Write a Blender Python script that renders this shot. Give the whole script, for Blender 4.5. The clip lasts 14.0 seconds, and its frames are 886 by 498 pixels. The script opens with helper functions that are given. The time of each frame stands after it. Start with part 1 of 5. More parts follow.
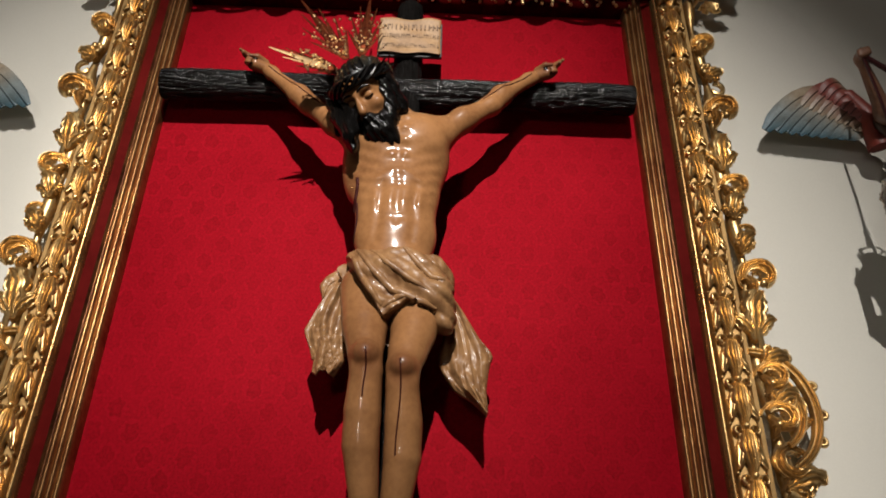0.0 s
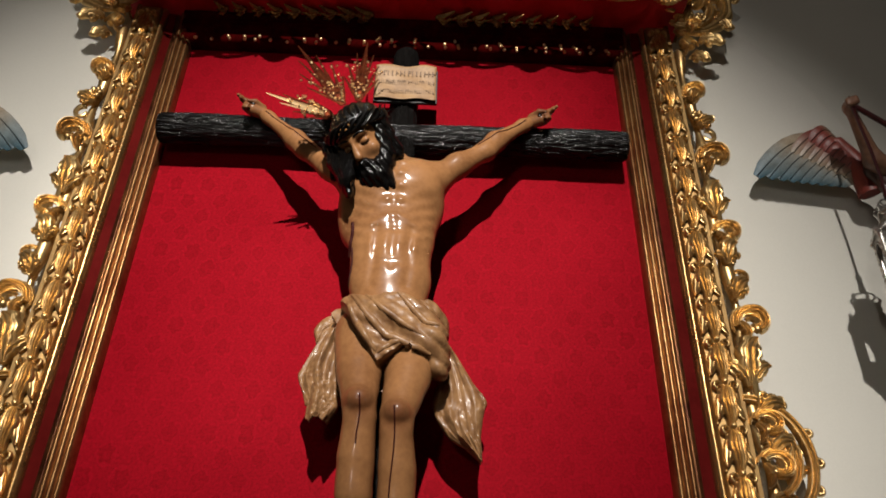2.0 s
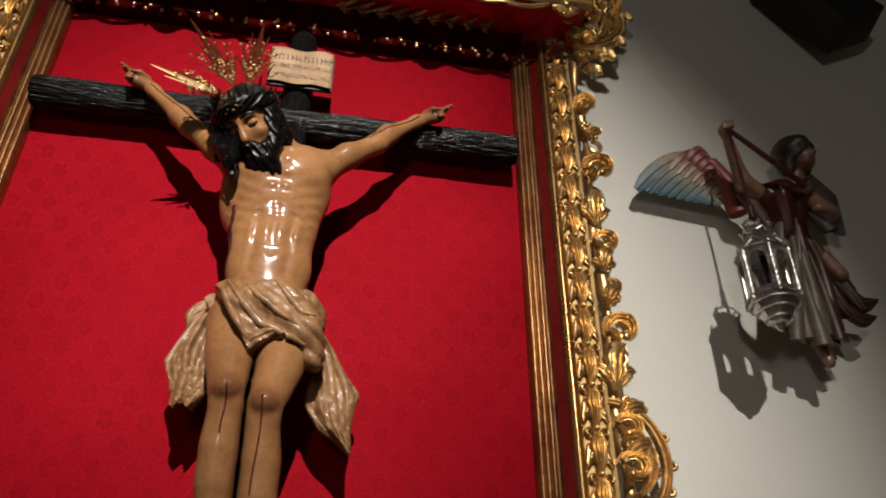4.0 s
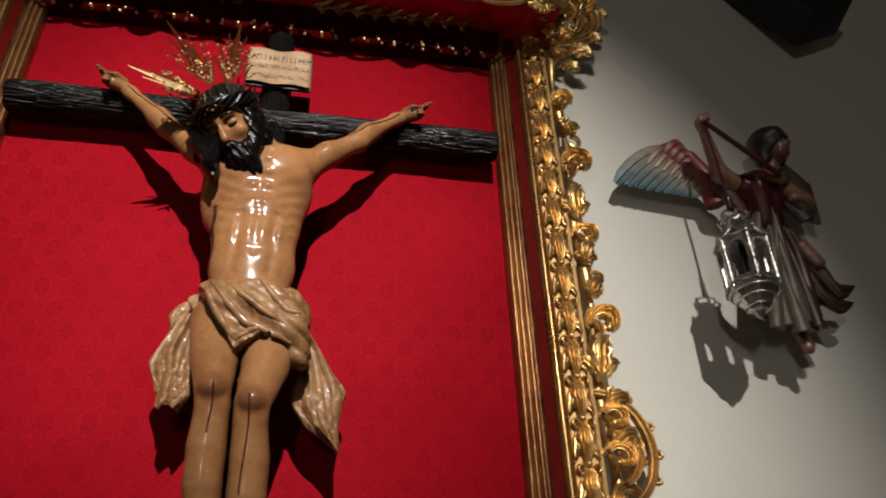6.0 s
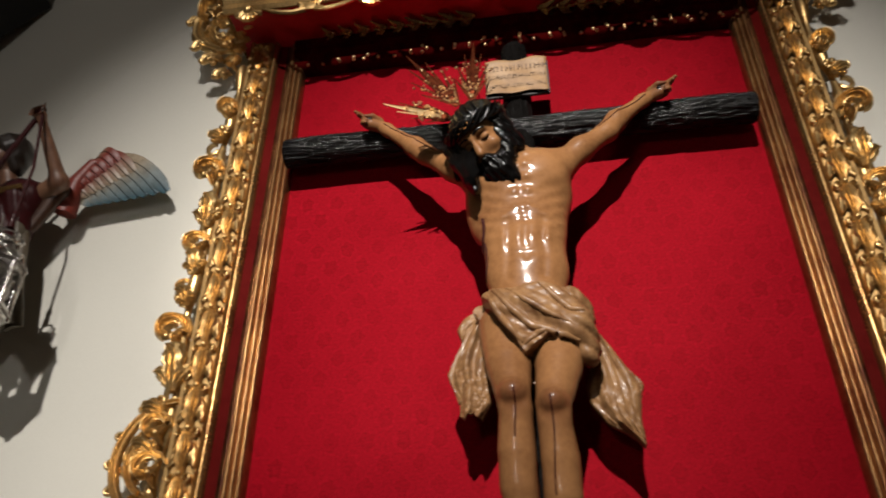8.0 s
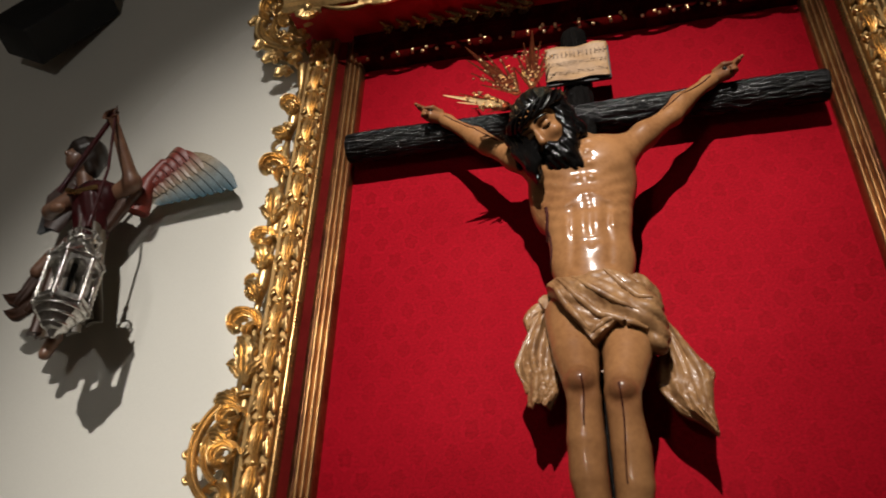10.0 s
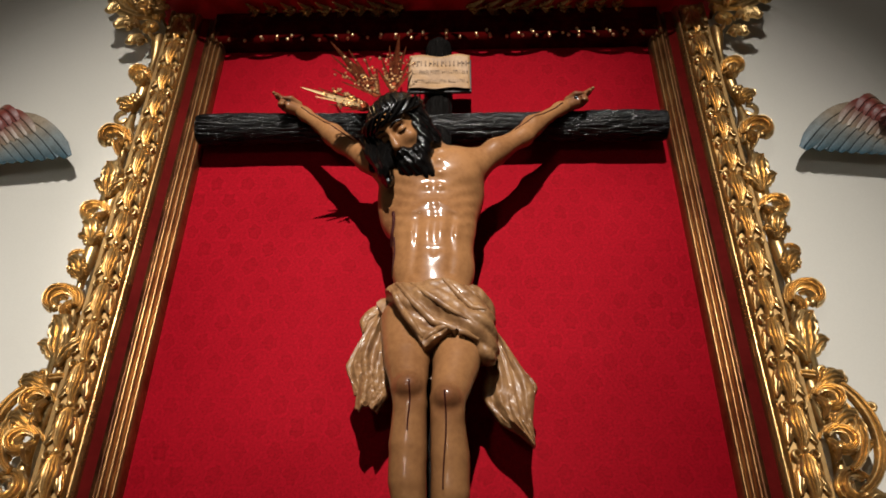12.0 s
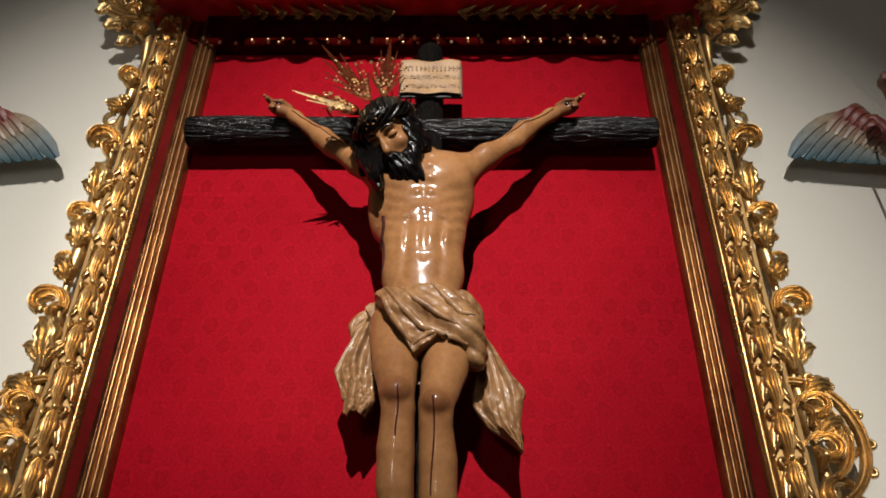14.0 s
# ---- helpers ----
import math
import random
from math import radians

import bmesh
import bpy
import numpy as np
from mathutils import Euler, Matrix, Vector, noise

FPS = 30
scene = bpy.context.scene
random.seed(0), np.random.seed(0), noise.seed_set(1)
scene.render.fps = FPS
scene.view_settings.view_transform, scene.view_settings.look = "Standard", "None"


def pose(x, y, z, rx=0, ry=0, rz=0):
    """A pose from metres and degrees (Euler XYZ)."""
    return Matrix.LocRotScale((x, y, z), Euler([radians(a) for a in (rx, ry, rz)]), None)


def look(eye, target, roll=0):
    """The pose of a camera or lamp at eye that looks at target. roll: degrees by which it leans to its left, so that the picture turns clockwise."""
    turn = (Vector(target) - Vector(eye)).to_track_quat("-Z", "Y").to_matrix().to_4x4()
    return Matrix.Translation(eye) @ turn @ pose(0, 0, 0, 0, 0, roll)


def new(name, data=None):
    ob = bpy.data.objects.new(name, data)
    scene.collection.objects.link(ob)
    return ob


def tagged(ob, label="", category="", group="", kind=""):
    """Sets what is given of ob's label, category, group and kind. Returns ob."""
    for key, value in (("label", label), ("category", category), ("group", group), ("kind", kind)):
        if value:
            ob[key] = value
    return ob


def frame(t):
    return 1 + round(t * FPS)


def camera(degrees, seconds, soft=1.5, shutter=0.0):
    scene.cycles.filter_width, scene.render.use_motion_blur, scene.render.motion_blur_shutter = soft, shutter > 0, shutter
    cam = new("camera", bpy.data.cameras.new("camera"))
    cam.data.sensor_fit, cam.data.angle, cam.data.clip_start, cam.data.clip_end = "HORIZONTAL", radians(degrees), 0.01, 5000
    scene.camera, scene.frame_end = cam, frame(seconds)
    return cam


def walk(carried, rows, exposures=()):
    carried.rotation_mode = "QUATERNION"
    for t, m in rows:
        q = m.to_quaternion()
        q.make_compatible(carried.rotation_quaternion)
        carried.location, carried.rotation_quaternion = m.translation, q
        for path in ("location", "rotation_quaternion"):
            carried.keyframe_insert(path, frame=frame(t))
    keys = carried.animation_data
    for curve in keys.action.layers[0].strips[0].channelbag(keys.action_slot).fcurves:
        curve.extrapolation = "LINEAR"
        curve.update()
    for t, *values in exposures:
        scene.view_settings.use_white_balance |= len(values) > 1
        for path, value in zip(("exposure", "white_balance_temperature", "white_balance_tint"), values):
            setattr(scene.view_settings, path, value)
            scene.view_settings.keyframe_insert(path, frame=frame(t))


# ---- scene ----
cam = camera(58.9, 14.0, soft=1.8, shutter=0.5)
PATH = [
    (0, (0.136, -2.273, 1.606), (0.164, -0.551, 2.623), 1.3),
    (0.5, (0.140, -2.280, 1.615), (0.171, -0.580, 2.668), 1.3),
    (1, (0.136, -2.279, 1.617), (0.173, -0.599, 2.700), 1.2),
    (1.5, (0.139, -2.287, 1.619), (0.176, -0.612, 2.711), 1.3),
    (2, (0.133, -2.287, 1.618), (0.173, -0.619, 2.720), 1.3),
    (2.5, (0.133, -2.276, 1.617), (0.188, -0.607, 2.717), 1.1),
    (3, (0.146, -2.283, 1.622), (0.260, -0.614, 2.719), 0.9),
    (3.5, (0.164, -2.289, 1.621), (0.366, -0.628, 2.716), 0.8),
    (4, (0.176, -2.285, 1.621), (0.478, -0.638, 2.714), 0.1),
    (4.2, (0.181, -2.284, 1.618), (0.513, -0.642, 2.711), -0.2),
    (4.9, (0.183, -2.282, 1.607), (0.587, -0.652, 2.701), -1.2),
    (5.25, (0.177, -2.280, 1.601), (0.593, -0.653, 2.697), -1.7),
    (5.6, (0.170, -2.278, 1.596), (0.574, -0.651, 2.695), -2.1),
    (6.3, (0.156, -2.272, 1.597), (0.437, -0.627, 2.699), -1.9),
    (6.5, (0.153, -2.269, 1.600), (0.366, -0.614, 2.703), -1.6),
    (7, (0.125, -2.255, 1.592), (0.176, -0.594, 2.705), -0.7),
    (7.5, (0.101, -2.243, 1.589), (-0.002, -0.588, 2.708), -0.2),
    (8, (0.082, -2.240, 1.579), (-0.177, -0.607, 2.703), 0.2),
    (8.2, (0.070, -2.247, 1.580), (-0.238, -0.619, 2.699), 0.2),
    (8.9, (0.052, -2.253, 1.577), (-0.376, -0.640, 2.687), 0.7),
    (9.25, (0.054, -2.250, 1.575), (-0.404, -0.641, 2.683), 1.2),
    (9.6, (0.060, -2.245, 1.573), (-0.396, -0.635, 2.680), 1.6),
    (10.3, (0.080, -2.241, 1.578), (-0.249, -0.605, 2.680), 1.8),
    (10.5, (0.087, -2.243, 1.583), (-0.166, -0.591, 2.682), 1.6),
    (11, (0.099, -2.239, 1.583), (-0.038, -0.577, 2.687), 1.0),
    (11.5, (0.108, -2.232, 1.582), (0.035, -0.571, 2.693), 0.7),
    (12, (0.112, -2.237, 1.581), (0.061, -0.574, 2.692), 0.5),
    (12.5, (0.110, -2.239, 1.581), (0.065, -0.576, 2.691), 0.5),
    (13, (0.106, -2.234, 1.583), (0.061, -0.573, 2.696), 0.6),
    (13.5, (0.107, -2.230, 1.580), (0.067, -0.571, 2.696), 0.7),
    (14, (0.110, -2.235, 1.581), (0.087, -0.579, 2.703), 0.5),
]
walk(cam, [(t, look(eye, target, roll)) for t, eye, target, roll in PATH],
     [(0, -0.10), (4.2, -0.06), (6.5, -0.12), (7.5, -0.06), (8.2, -0.16), (10.4, -0.16), (11.2, -0.07), (14, -0.06)])

# ---- light ----
world = bpy.data.worlds.new("room_air")
world.use_nodes = True
scene.world = world
world.node_tree.nodes["Background"].inputs["Color"].default_value = (1.0, 0.86, 0.7, 1)
world.node_tree.nodes["Background"].inputs["Strength"].default_value = 0.02


def spot(name, eye, target, watts, degrees, blend, size, colour):
    data = bpy.data.lights.new(name, "SPOT")
    data.energy, data.spot_size, data.spot_blend = watts, radians(degrees), blend
    data.shadow_soft_size, data.color = size, colour
    ob = new(name, data)
    ob.matrix_world = look(eye, target)
    return ob


WARM = (1.0, 0.935, 0.87)
LAMP = (0.10, -14.0, 9.3)
spot("altar_spot", LAMP, (-0.18, 0.05, 2.50), 10800, 20.5, 1.0, 0.08, WARM)
spot("altar_spot_core", LAMP, (-0.10, 0.05, 3.34), 14500, 10.2, 1.0, 0.08, WARM)
# fill lamp with no visible source, added to lift the cornice and deep shadows
lamp = bpy.data.lights.new("unseen_fill_lamp", "POINT")
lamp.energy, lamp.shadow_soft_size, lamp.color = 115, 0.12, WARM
new("unseen_fill_lamp", lamp).location = (-1.2, -6.0, 2.0)


# ---- materials ----
def material(name, colour, rough=0.5, metal=0.0, vary=0.25, scale=6.0, fine=60.0, bump=0.1, coat=0.0, dirt=None, spec=0.5, tint=None, depth=0.004):
    m = bpy.data.materials.new(name)
    m.use_nodes = True
    n, l = m.node_tree.nodes, m.node_tree.links
    b = n["Principled BSDF"]
    b.inputs["Metallic"].default_value = metal
    b.inputs["Specular IOR Level"].default_value = spec
    b.inputs["Coat Weight"].default_value = coat
    b.inputs["Coat Roughness"].default_value = 0.12
    co = n.new("ShaderNodeTexCoord")
    big, small = n.new("ShaderNodeTexNoise"), n.new("ShaderNodeTexNoise")
    for t, s, d in ((big, scale, 4), (small, fine, 3)):
        t.inputs["Scale"].default_value, t.inputs["Detail"].default_value = s, d
        l.new(co.outputs["Object"], t.inputs["Vector"])
    mix = n.new("ShaderNodeMix")
    mix.data_type = "RGBA"
    second = dirt or tuple(c * (1 - vary) for c in colour)
    mix.inputs[7].default_value = (*second, 1)
    mix.inputs[6].default_value = (*colour, 1)
    if tint:
        at = n.new("ShaderNodeAttribute")
        at.attribute_name = tint
        l.new(at.outputs["Color"], mix.inputs[6])
        dark = n.new("ShaderNodeMix")
        dark.data_type, dark.blend_type = "RGBA", "MULTIPLY"
        dark.inputs[0].default_value = 1
        dark.inputs[7].default_value = (0.6, 0.55, 0.5, 1)
        l.new(at.outputs["Color"], dark.inputs[6])
        l.new(dark.outputs[2], mix.inputs[7])
    ramp = n.new("ShaderNodeMapRange")
    ramp.inputs["From Min"].default_value, ramp.inputs["From Max"].default_value = 0.38, 0.66
    both = n.new("ShaderNodeMath")
    both.operation = "MULTIPLY_ADD"
    both.inputs[1].default_value, both.inputs[2].default_value = 0.35, 0.0
    l.new(small.outputs["Fac"], both.inputs[0])
    add = n.new("ShaderNodeMath")
    add.operation = "MULTIPLY_ADD"
    add.inputs[1].default_value = 0.65
    l.new(big.outputs["Fac"], add.inputs[0])
    l.new(both.outputs[0], add.inputs[2])
    l.new(add.outputs[0], ramp.inputs["Value"])
    l.new(ramp.outputs["Result"], mix.inputs[0])
    l.new(mix.outputs[2], b.inputs["Base Color"])
    rr = n.new("ShaderNodeMapRange")
    rr.inputs["To Min"].default_value, rr.inputs["To Max"].default_value = rough * 0.8, min(1, rough * 1.25)
    l.new(add.outputs[0], rr.inputs["Value"])
    l.new(rr.outputs["Result"], b.inputs["Roughness"])
    bp = n.new("ShaderNodeBump")
    bp.inputs["Strength"].default_value, bp.inputs["Distance"].default_value = bump, depth
    l.new(small.outputs["Fac"], bp.inputs["Height"])
    l.new(bp.outputs["Normal"], b.inputs["Normal"])
    return m


def damask(name, colour, dark):
    """Red silk damask: rows of round medallions, woven slightly darker, with fine weave and creases."""
    m = material(name, colour, rough=0.62, vary=0.22, scale=2.2, fine=170, bump=0.12, depth=0.001, spec=0.02)
    n, l = m.node_tree.nodes, m.node_tree.links
    b = n["Principled BSDF"]
    old = b.inputs["Base Color"].links[0].from_socket
    co = n.new("ShaderNodeTexCoord")
    sep = n.new("ShaderNodeSeparateXYZ")
    l.new(co.outputs["Object"], sep.inputs[0])

    def wave(sock, pitch, shift=0.0):
        a = n.new("ShaderNodeMath")
        a.operation = "MULTIPLY_ADD"
        a.inputs[1].default_value, a.inputs[2].default_value = 2 * math.pi / pitch, shift
        l.new(sock, a.inputs[0])
        c = n.new("ShaderNodeMath")
        c.operation = "COSINE"
        l.new(a.outputs[0], c.inputs[0])
        return c.outputs[0]

    def op(kind, a, c):
        k = n.new("ShaderNodeMath")
        k.operation = kind
        for j, v in enumerate((a, c)):
            if isinstance(v, float):
                k.inputs[j].default_value = v
            else:
                l.new(v, k.inputs[j])
        return k.outputs[0]

    bend = n.new("ShaderNodeTexNoise")
    bend.inputs["Scale"].default_value, bend.inputs["Detail"].default_value = 14.0, 3
    l.new(co.outputs["Object"], bend.inputs["Vector"])
    drift = op("MULTIPLY", op("SUBTRACT", bend.outputs["Fac"], 0.5), 0.022)
    wx, wz = wave(op("ADD", sep.outputs["X"], drift), 0.118), wave(op("ADD", sep.outputs["Z"], drift), 0.150)
    tile = op("ABSOLUTE", op("ADD", wx, wz), 0.0)
    petals = op("MULTIPLY", wave(sep.outputs["X"], 0.0375), wave(sep.outputs["Z"], 0.042))
    both = op("ADD", tile, op("MULTIPLY", petals, 0.30))
    step = n.new("ShaderNodeValToRGB")
    stops = step.color_ramp.elements
    stops[0].position, stops[1].position = 0.0, 0.92
    stops[0].color, stops[1].color = (0.35, 0.35, 0.35, 1), (0.55, 0.55, 0.55, 1)
    for at, v in ((0.30, 0.5), (0.40, 0.0), (0.50, 0.0), (0.60, 1.0)):
        stops.new(at).color = (v, v, v, 1)
    l.new(op("MULTIPLY", both, 0.45), step.inputs["Fac"])
    mix = n.new("ShaderNodeMix")
    mix.data_type = "RGBA"
    worn = n.new("ShaderNodeTexNoise")
    worn.inputs["Scale"].default_value = 3.0
    l.new(co.outputs["Object"], worn.inputs["Vector"])
    l.new(op("MULTIPLY", step.outputs["Color"], op("ADD", worn.outputs["Fac"], 0.1)), mix.inputs[0])
    l.new(old, mix.inputs[6])
    mix.inputs[7].default_value = (*dark, 1)
    slub = n.new("ShaderNodeTexNoise")
    slub.inputs["Scale"].default_value, slub.inputs["Detail"].default_value, slub.inputs["Roughness"].default_value = 120.0, 4, 0.7
    l.new(co.outputs["Object"], slub.inputs["Vector"])
    grain = n.new("ShaderNodeMapRange")
    grain.inputs["From Min"].default_value, grain.inputs["From Max"].default_value = 0.3, 0.7
    grain.inputs["To Min"].default_value, grain.inputs["To Max"].default_value = 0.72, 1.25
    l.new(slub.outputs["Fac"], grain.inputs["Value"])
    woven = n.new("ShaderNodeVectorMath")
    woven.operation = "SCALE"
    l.new(mix.outputs[2], woven.inputs[0])
    l.new(grain.outputs["Result"], woven.inputs["Scale"])
    l.new(woven.outputs[0], b.inputs["Base Color"])
    return m


def bark(name, stretch):
    """Near-black painted timber with long carved grain, varnished."""
    m = material(name, (0.006, 0.0054, 0.005), rough=0.21, vary=0.5, scale=5, fine=40, bump=0.0, spec=0.2)
    n, l = m.node_tree.nodes, m.node_tree.links
    co, mp = n.new("ShaderNodeTexCoord"), n.new("ShaderNodeMapping")
    mp.inputs["Scale"].default_value = stretch
    t = n.new("ShaderNodeTexNoise")
    t.inputs["Scale"].default_value, t.inputs["Detail"].default_value, t.inputs["Distortion"].default_value = 1.0, 5, 1.2
    l.new(co.outputs["Object"], mp.inputs["Vector"])
    l.new(mp.outputs["Vector"], t.inputs["Vector"])
    bp = n.new("ShaderNodeBump")
    bp.inputs["Strength"].default_value, bp.inputs["Distance"].default_value = 0.7, 0.012
    l.new(t.outputs["Fac"], bp.inputs["Height"])
    l.new(bp.outputs["Normal"], n["Principled BSDF"].inputs["Normal"])
    return m


PLASTER = material("wall_plaster", (0.72, 0.705, 0.63), rough=0.85, vary=0.06, scale=1.3, fine=160, bump=0.12, depth=0.002)
# for the unseen walls and ceiling: dark colour keeps bounced light low
DARKWALL = material("bounce_dimming_plaster", (0.32, 0.29, 0.25), rough=0.9, vary=0.15, scale=0.8, fine=40, bump=0.1)
STONE = material("floor_stone", (0.20, 0.17, 0.14), rough=0.45, vary=0.3, scale=2, fine=50)
DAMASK = damask("red_damask", (0.222, 0.0018, 0.0076), (0.140, 0.0010, 0.0039))
# ray gilt coloured dark red for the surroundings it would mirror
REDGILT = material("red_reflection_gilt", (0.085, 0.021, 0.008), rough=0.46, metal=1.0, dirt=(0.03, 0.005, 0.003), scale=40, fine=160, bump=0.4)
GOLD = material("gold_leaf", (0.80, 0.55, 0.24), rough=0.33, metal=0.92, dirt=(0.36, 0.22, 0.085), scale=9, fine=90, bump=0.25, depth=0.002)
RAILGOLD = material("brown_worn_gilt", (0.29, 0.160, 0.064), rough=0.30, metal=0.85, dirt=(0.13, 0.045, 0.018), scale=7, fine=60, bump=0.2, depth=0.002, spec=0.3)
OLDGOLD = material("worn_gold", (0.52, 0.33, 0.13), rough=0.26, metal=0.9, dirt=(0.25, 0.11, 0.04), scale=7, fine=70, bump=0.2, depth=0.002)
SATIN = material("satin_gold", (0.47, 0.30, 0.12), rough=0.42, metal=0.85, dirt=(0.27, 0.155, 0.06), scale=9, fine=80, bump=0.15, depth=0.002)
DARKGOLD = material("tarnished_gold", (0.28, 0.13, 0.05), rough=0.28, metal=0.7, dirt=(0.08, 0.02, 0.012), scale=12, fine=60, bump=0.2)
# bright gilt that stands for glints on blades, beads and moulding
SPARK = material("glint_gilt", (0.95, 0.66, 0.34), rough=0.36, metal=1.0, vary=0.2, scale=30, fine=120, bump=0.04)
LACQUER = material("red_lacquer", (0.080, 0.0025, 0.002), spec=0.02, rough=0.6, vary=0.35, scale=5, fine=60, bump=0.08)
# moulding lacquer, darkened and dulled to stand for the cornice's shade
SHADEDRED = material("shade_darkened_red_lacquer", (0.042, 0.0014, 0.0014), rough=0.9, dirt=(0.012, 0.001, 0.001), scale=9, fine=60, bump=0.1, spec=0.0)
# soffit paint, its red raised to stand in for bounced light
REDPAINT = material("soffit_red_with_bounce", (0.55, 0.012, 0.020), rough=0.35, vary=0.3, scale=4, fine=50, bump=0.08, spec=0.3)
BARK = bark("dark_timber", (13, 120, 120))
POSTBARK = bark("dark_upright_timber", (120, 120, 13))
POSTBARK.node_tree.nodes["Principled BSDF"].inputs["Specular IOR Level"].default_value = 0.015
INKBLACK = material("black_board", (0.014, 0.014, 0.013), rough=0.5, vary=0.3)
PARCHMENT = material("parchment", (0.245, 0.142, 0.057), rough=0.6, dirt=(0.15, 0.078, 0.029), scale=14, fine=120, bump=0.3)
INK = material("brown_ink", (0.10, 0.055, 0.025), rough=0.7)
FLESH = material("painted_flesh", (0.232, 0.110, 0.043), rough=0.46, dirt=(0.150, 0.066, 0.025), scale=7, fine=70, bump=0.03, coat=0.46, spec=0.1)
patch = FLESH.node_tree.nodes.new("ShaderNodeMix")
patch.data_type, patch.blend_type = "RGBA", "MULTIPLY"
patch.inputs[0].default_value = 1
marks = FLESH.node_tree.nodes.new("ShaderNodeAttribute")
marks.attribute_name = "tint"
FLESH.node_tree.links.new(FLESH.node_tree.nodes["Principled BSDF"].inputs["Base Color"].links[0].from_socket, patch.inputs[6])
FLESH.node_tree.links.new(marks.outputs["Color"], patch.inputs[7])
FLESH.node_tree.links.new(patch.outputs[2], FLESH.node_tree.nodes["Principled BSDF"].inputs["Base Color"])
FLESH.node_tree.nodes["Principled BSDF"].inputs["Coat Roughness"].default_value = 0.15
FACEPAINT = FLESH.copy()
FACEPAINT.name = "matte_painted_face"
FACEPAINT.node_tree.nodes["Principled BSDF"].inputs["Coat Weight"].default_value = 0.08
BLOOD = material("painted_blood", (0.030, 0.003, 0.002), rough=0.65, spec=0.1)
LINEN = material("painted_linen", (0.232, 0.126, 0.054), rough=0.42, dirt=(0.115, 0.053, 0.021), scale=22, fine=80, bump=0.35, depth=0.003, coat=0.09, spec=0.25)
HAIR = material("black_hair", (0.0032, 0.0028, 0.0026), rough=0.22, vary=0.4, scale=20, fine=230, bump=0.35, depth=0.004, spec=0.22)
ROPE = material("brown_cord", (0.12, 0.05, 0.025), rough=0.6)
SILVER = material("chased_silver", (0.72, 0.70, 0.66), rough=0.3, metal=1.0, dirt=(0.22, 0.20, 0.18), scale=25, fine=140, bump=0.6, depth=0.003)
BLACK = material("black_void", (0.012, 0.012, 0.012), rough=0.6)
SKIN = material("angel_flesh", (0.22, 0.112, 0.064), rough=0.45, dirt=(0.11, 0.047, 0.027), scale=10, coat=0.3)
TUNIC = material("crimson_tunic", (0.045, 0.005, 0.006), spec=0.2, rough=0.45, vary=0.5, scale=12, fine=60, coat=0.2)
CREAM = material("cream_skirt", (0.12, 0.105, 0.078), rough=0.45, dirt=(0.07, 0.045, 0.025), scale=12, fine=60, bump=0.15)
MANTLE = material("brown_gilt_mantle", (0.062, 0.026, 0.014), rough=0.4, metal=0.15, vary=0.5, scale=10, fine=60)
BROWNHAIR = material("dark_brown_hair", (0.022, 0.014, 0.010), rough=0.4, fine=120, bump=0.5)
FEATHER = material("painted_feather", (0.5, 0.4, 0.3), rough=0.42, scale=20, fine=150, bump=0.25, tint="tint")


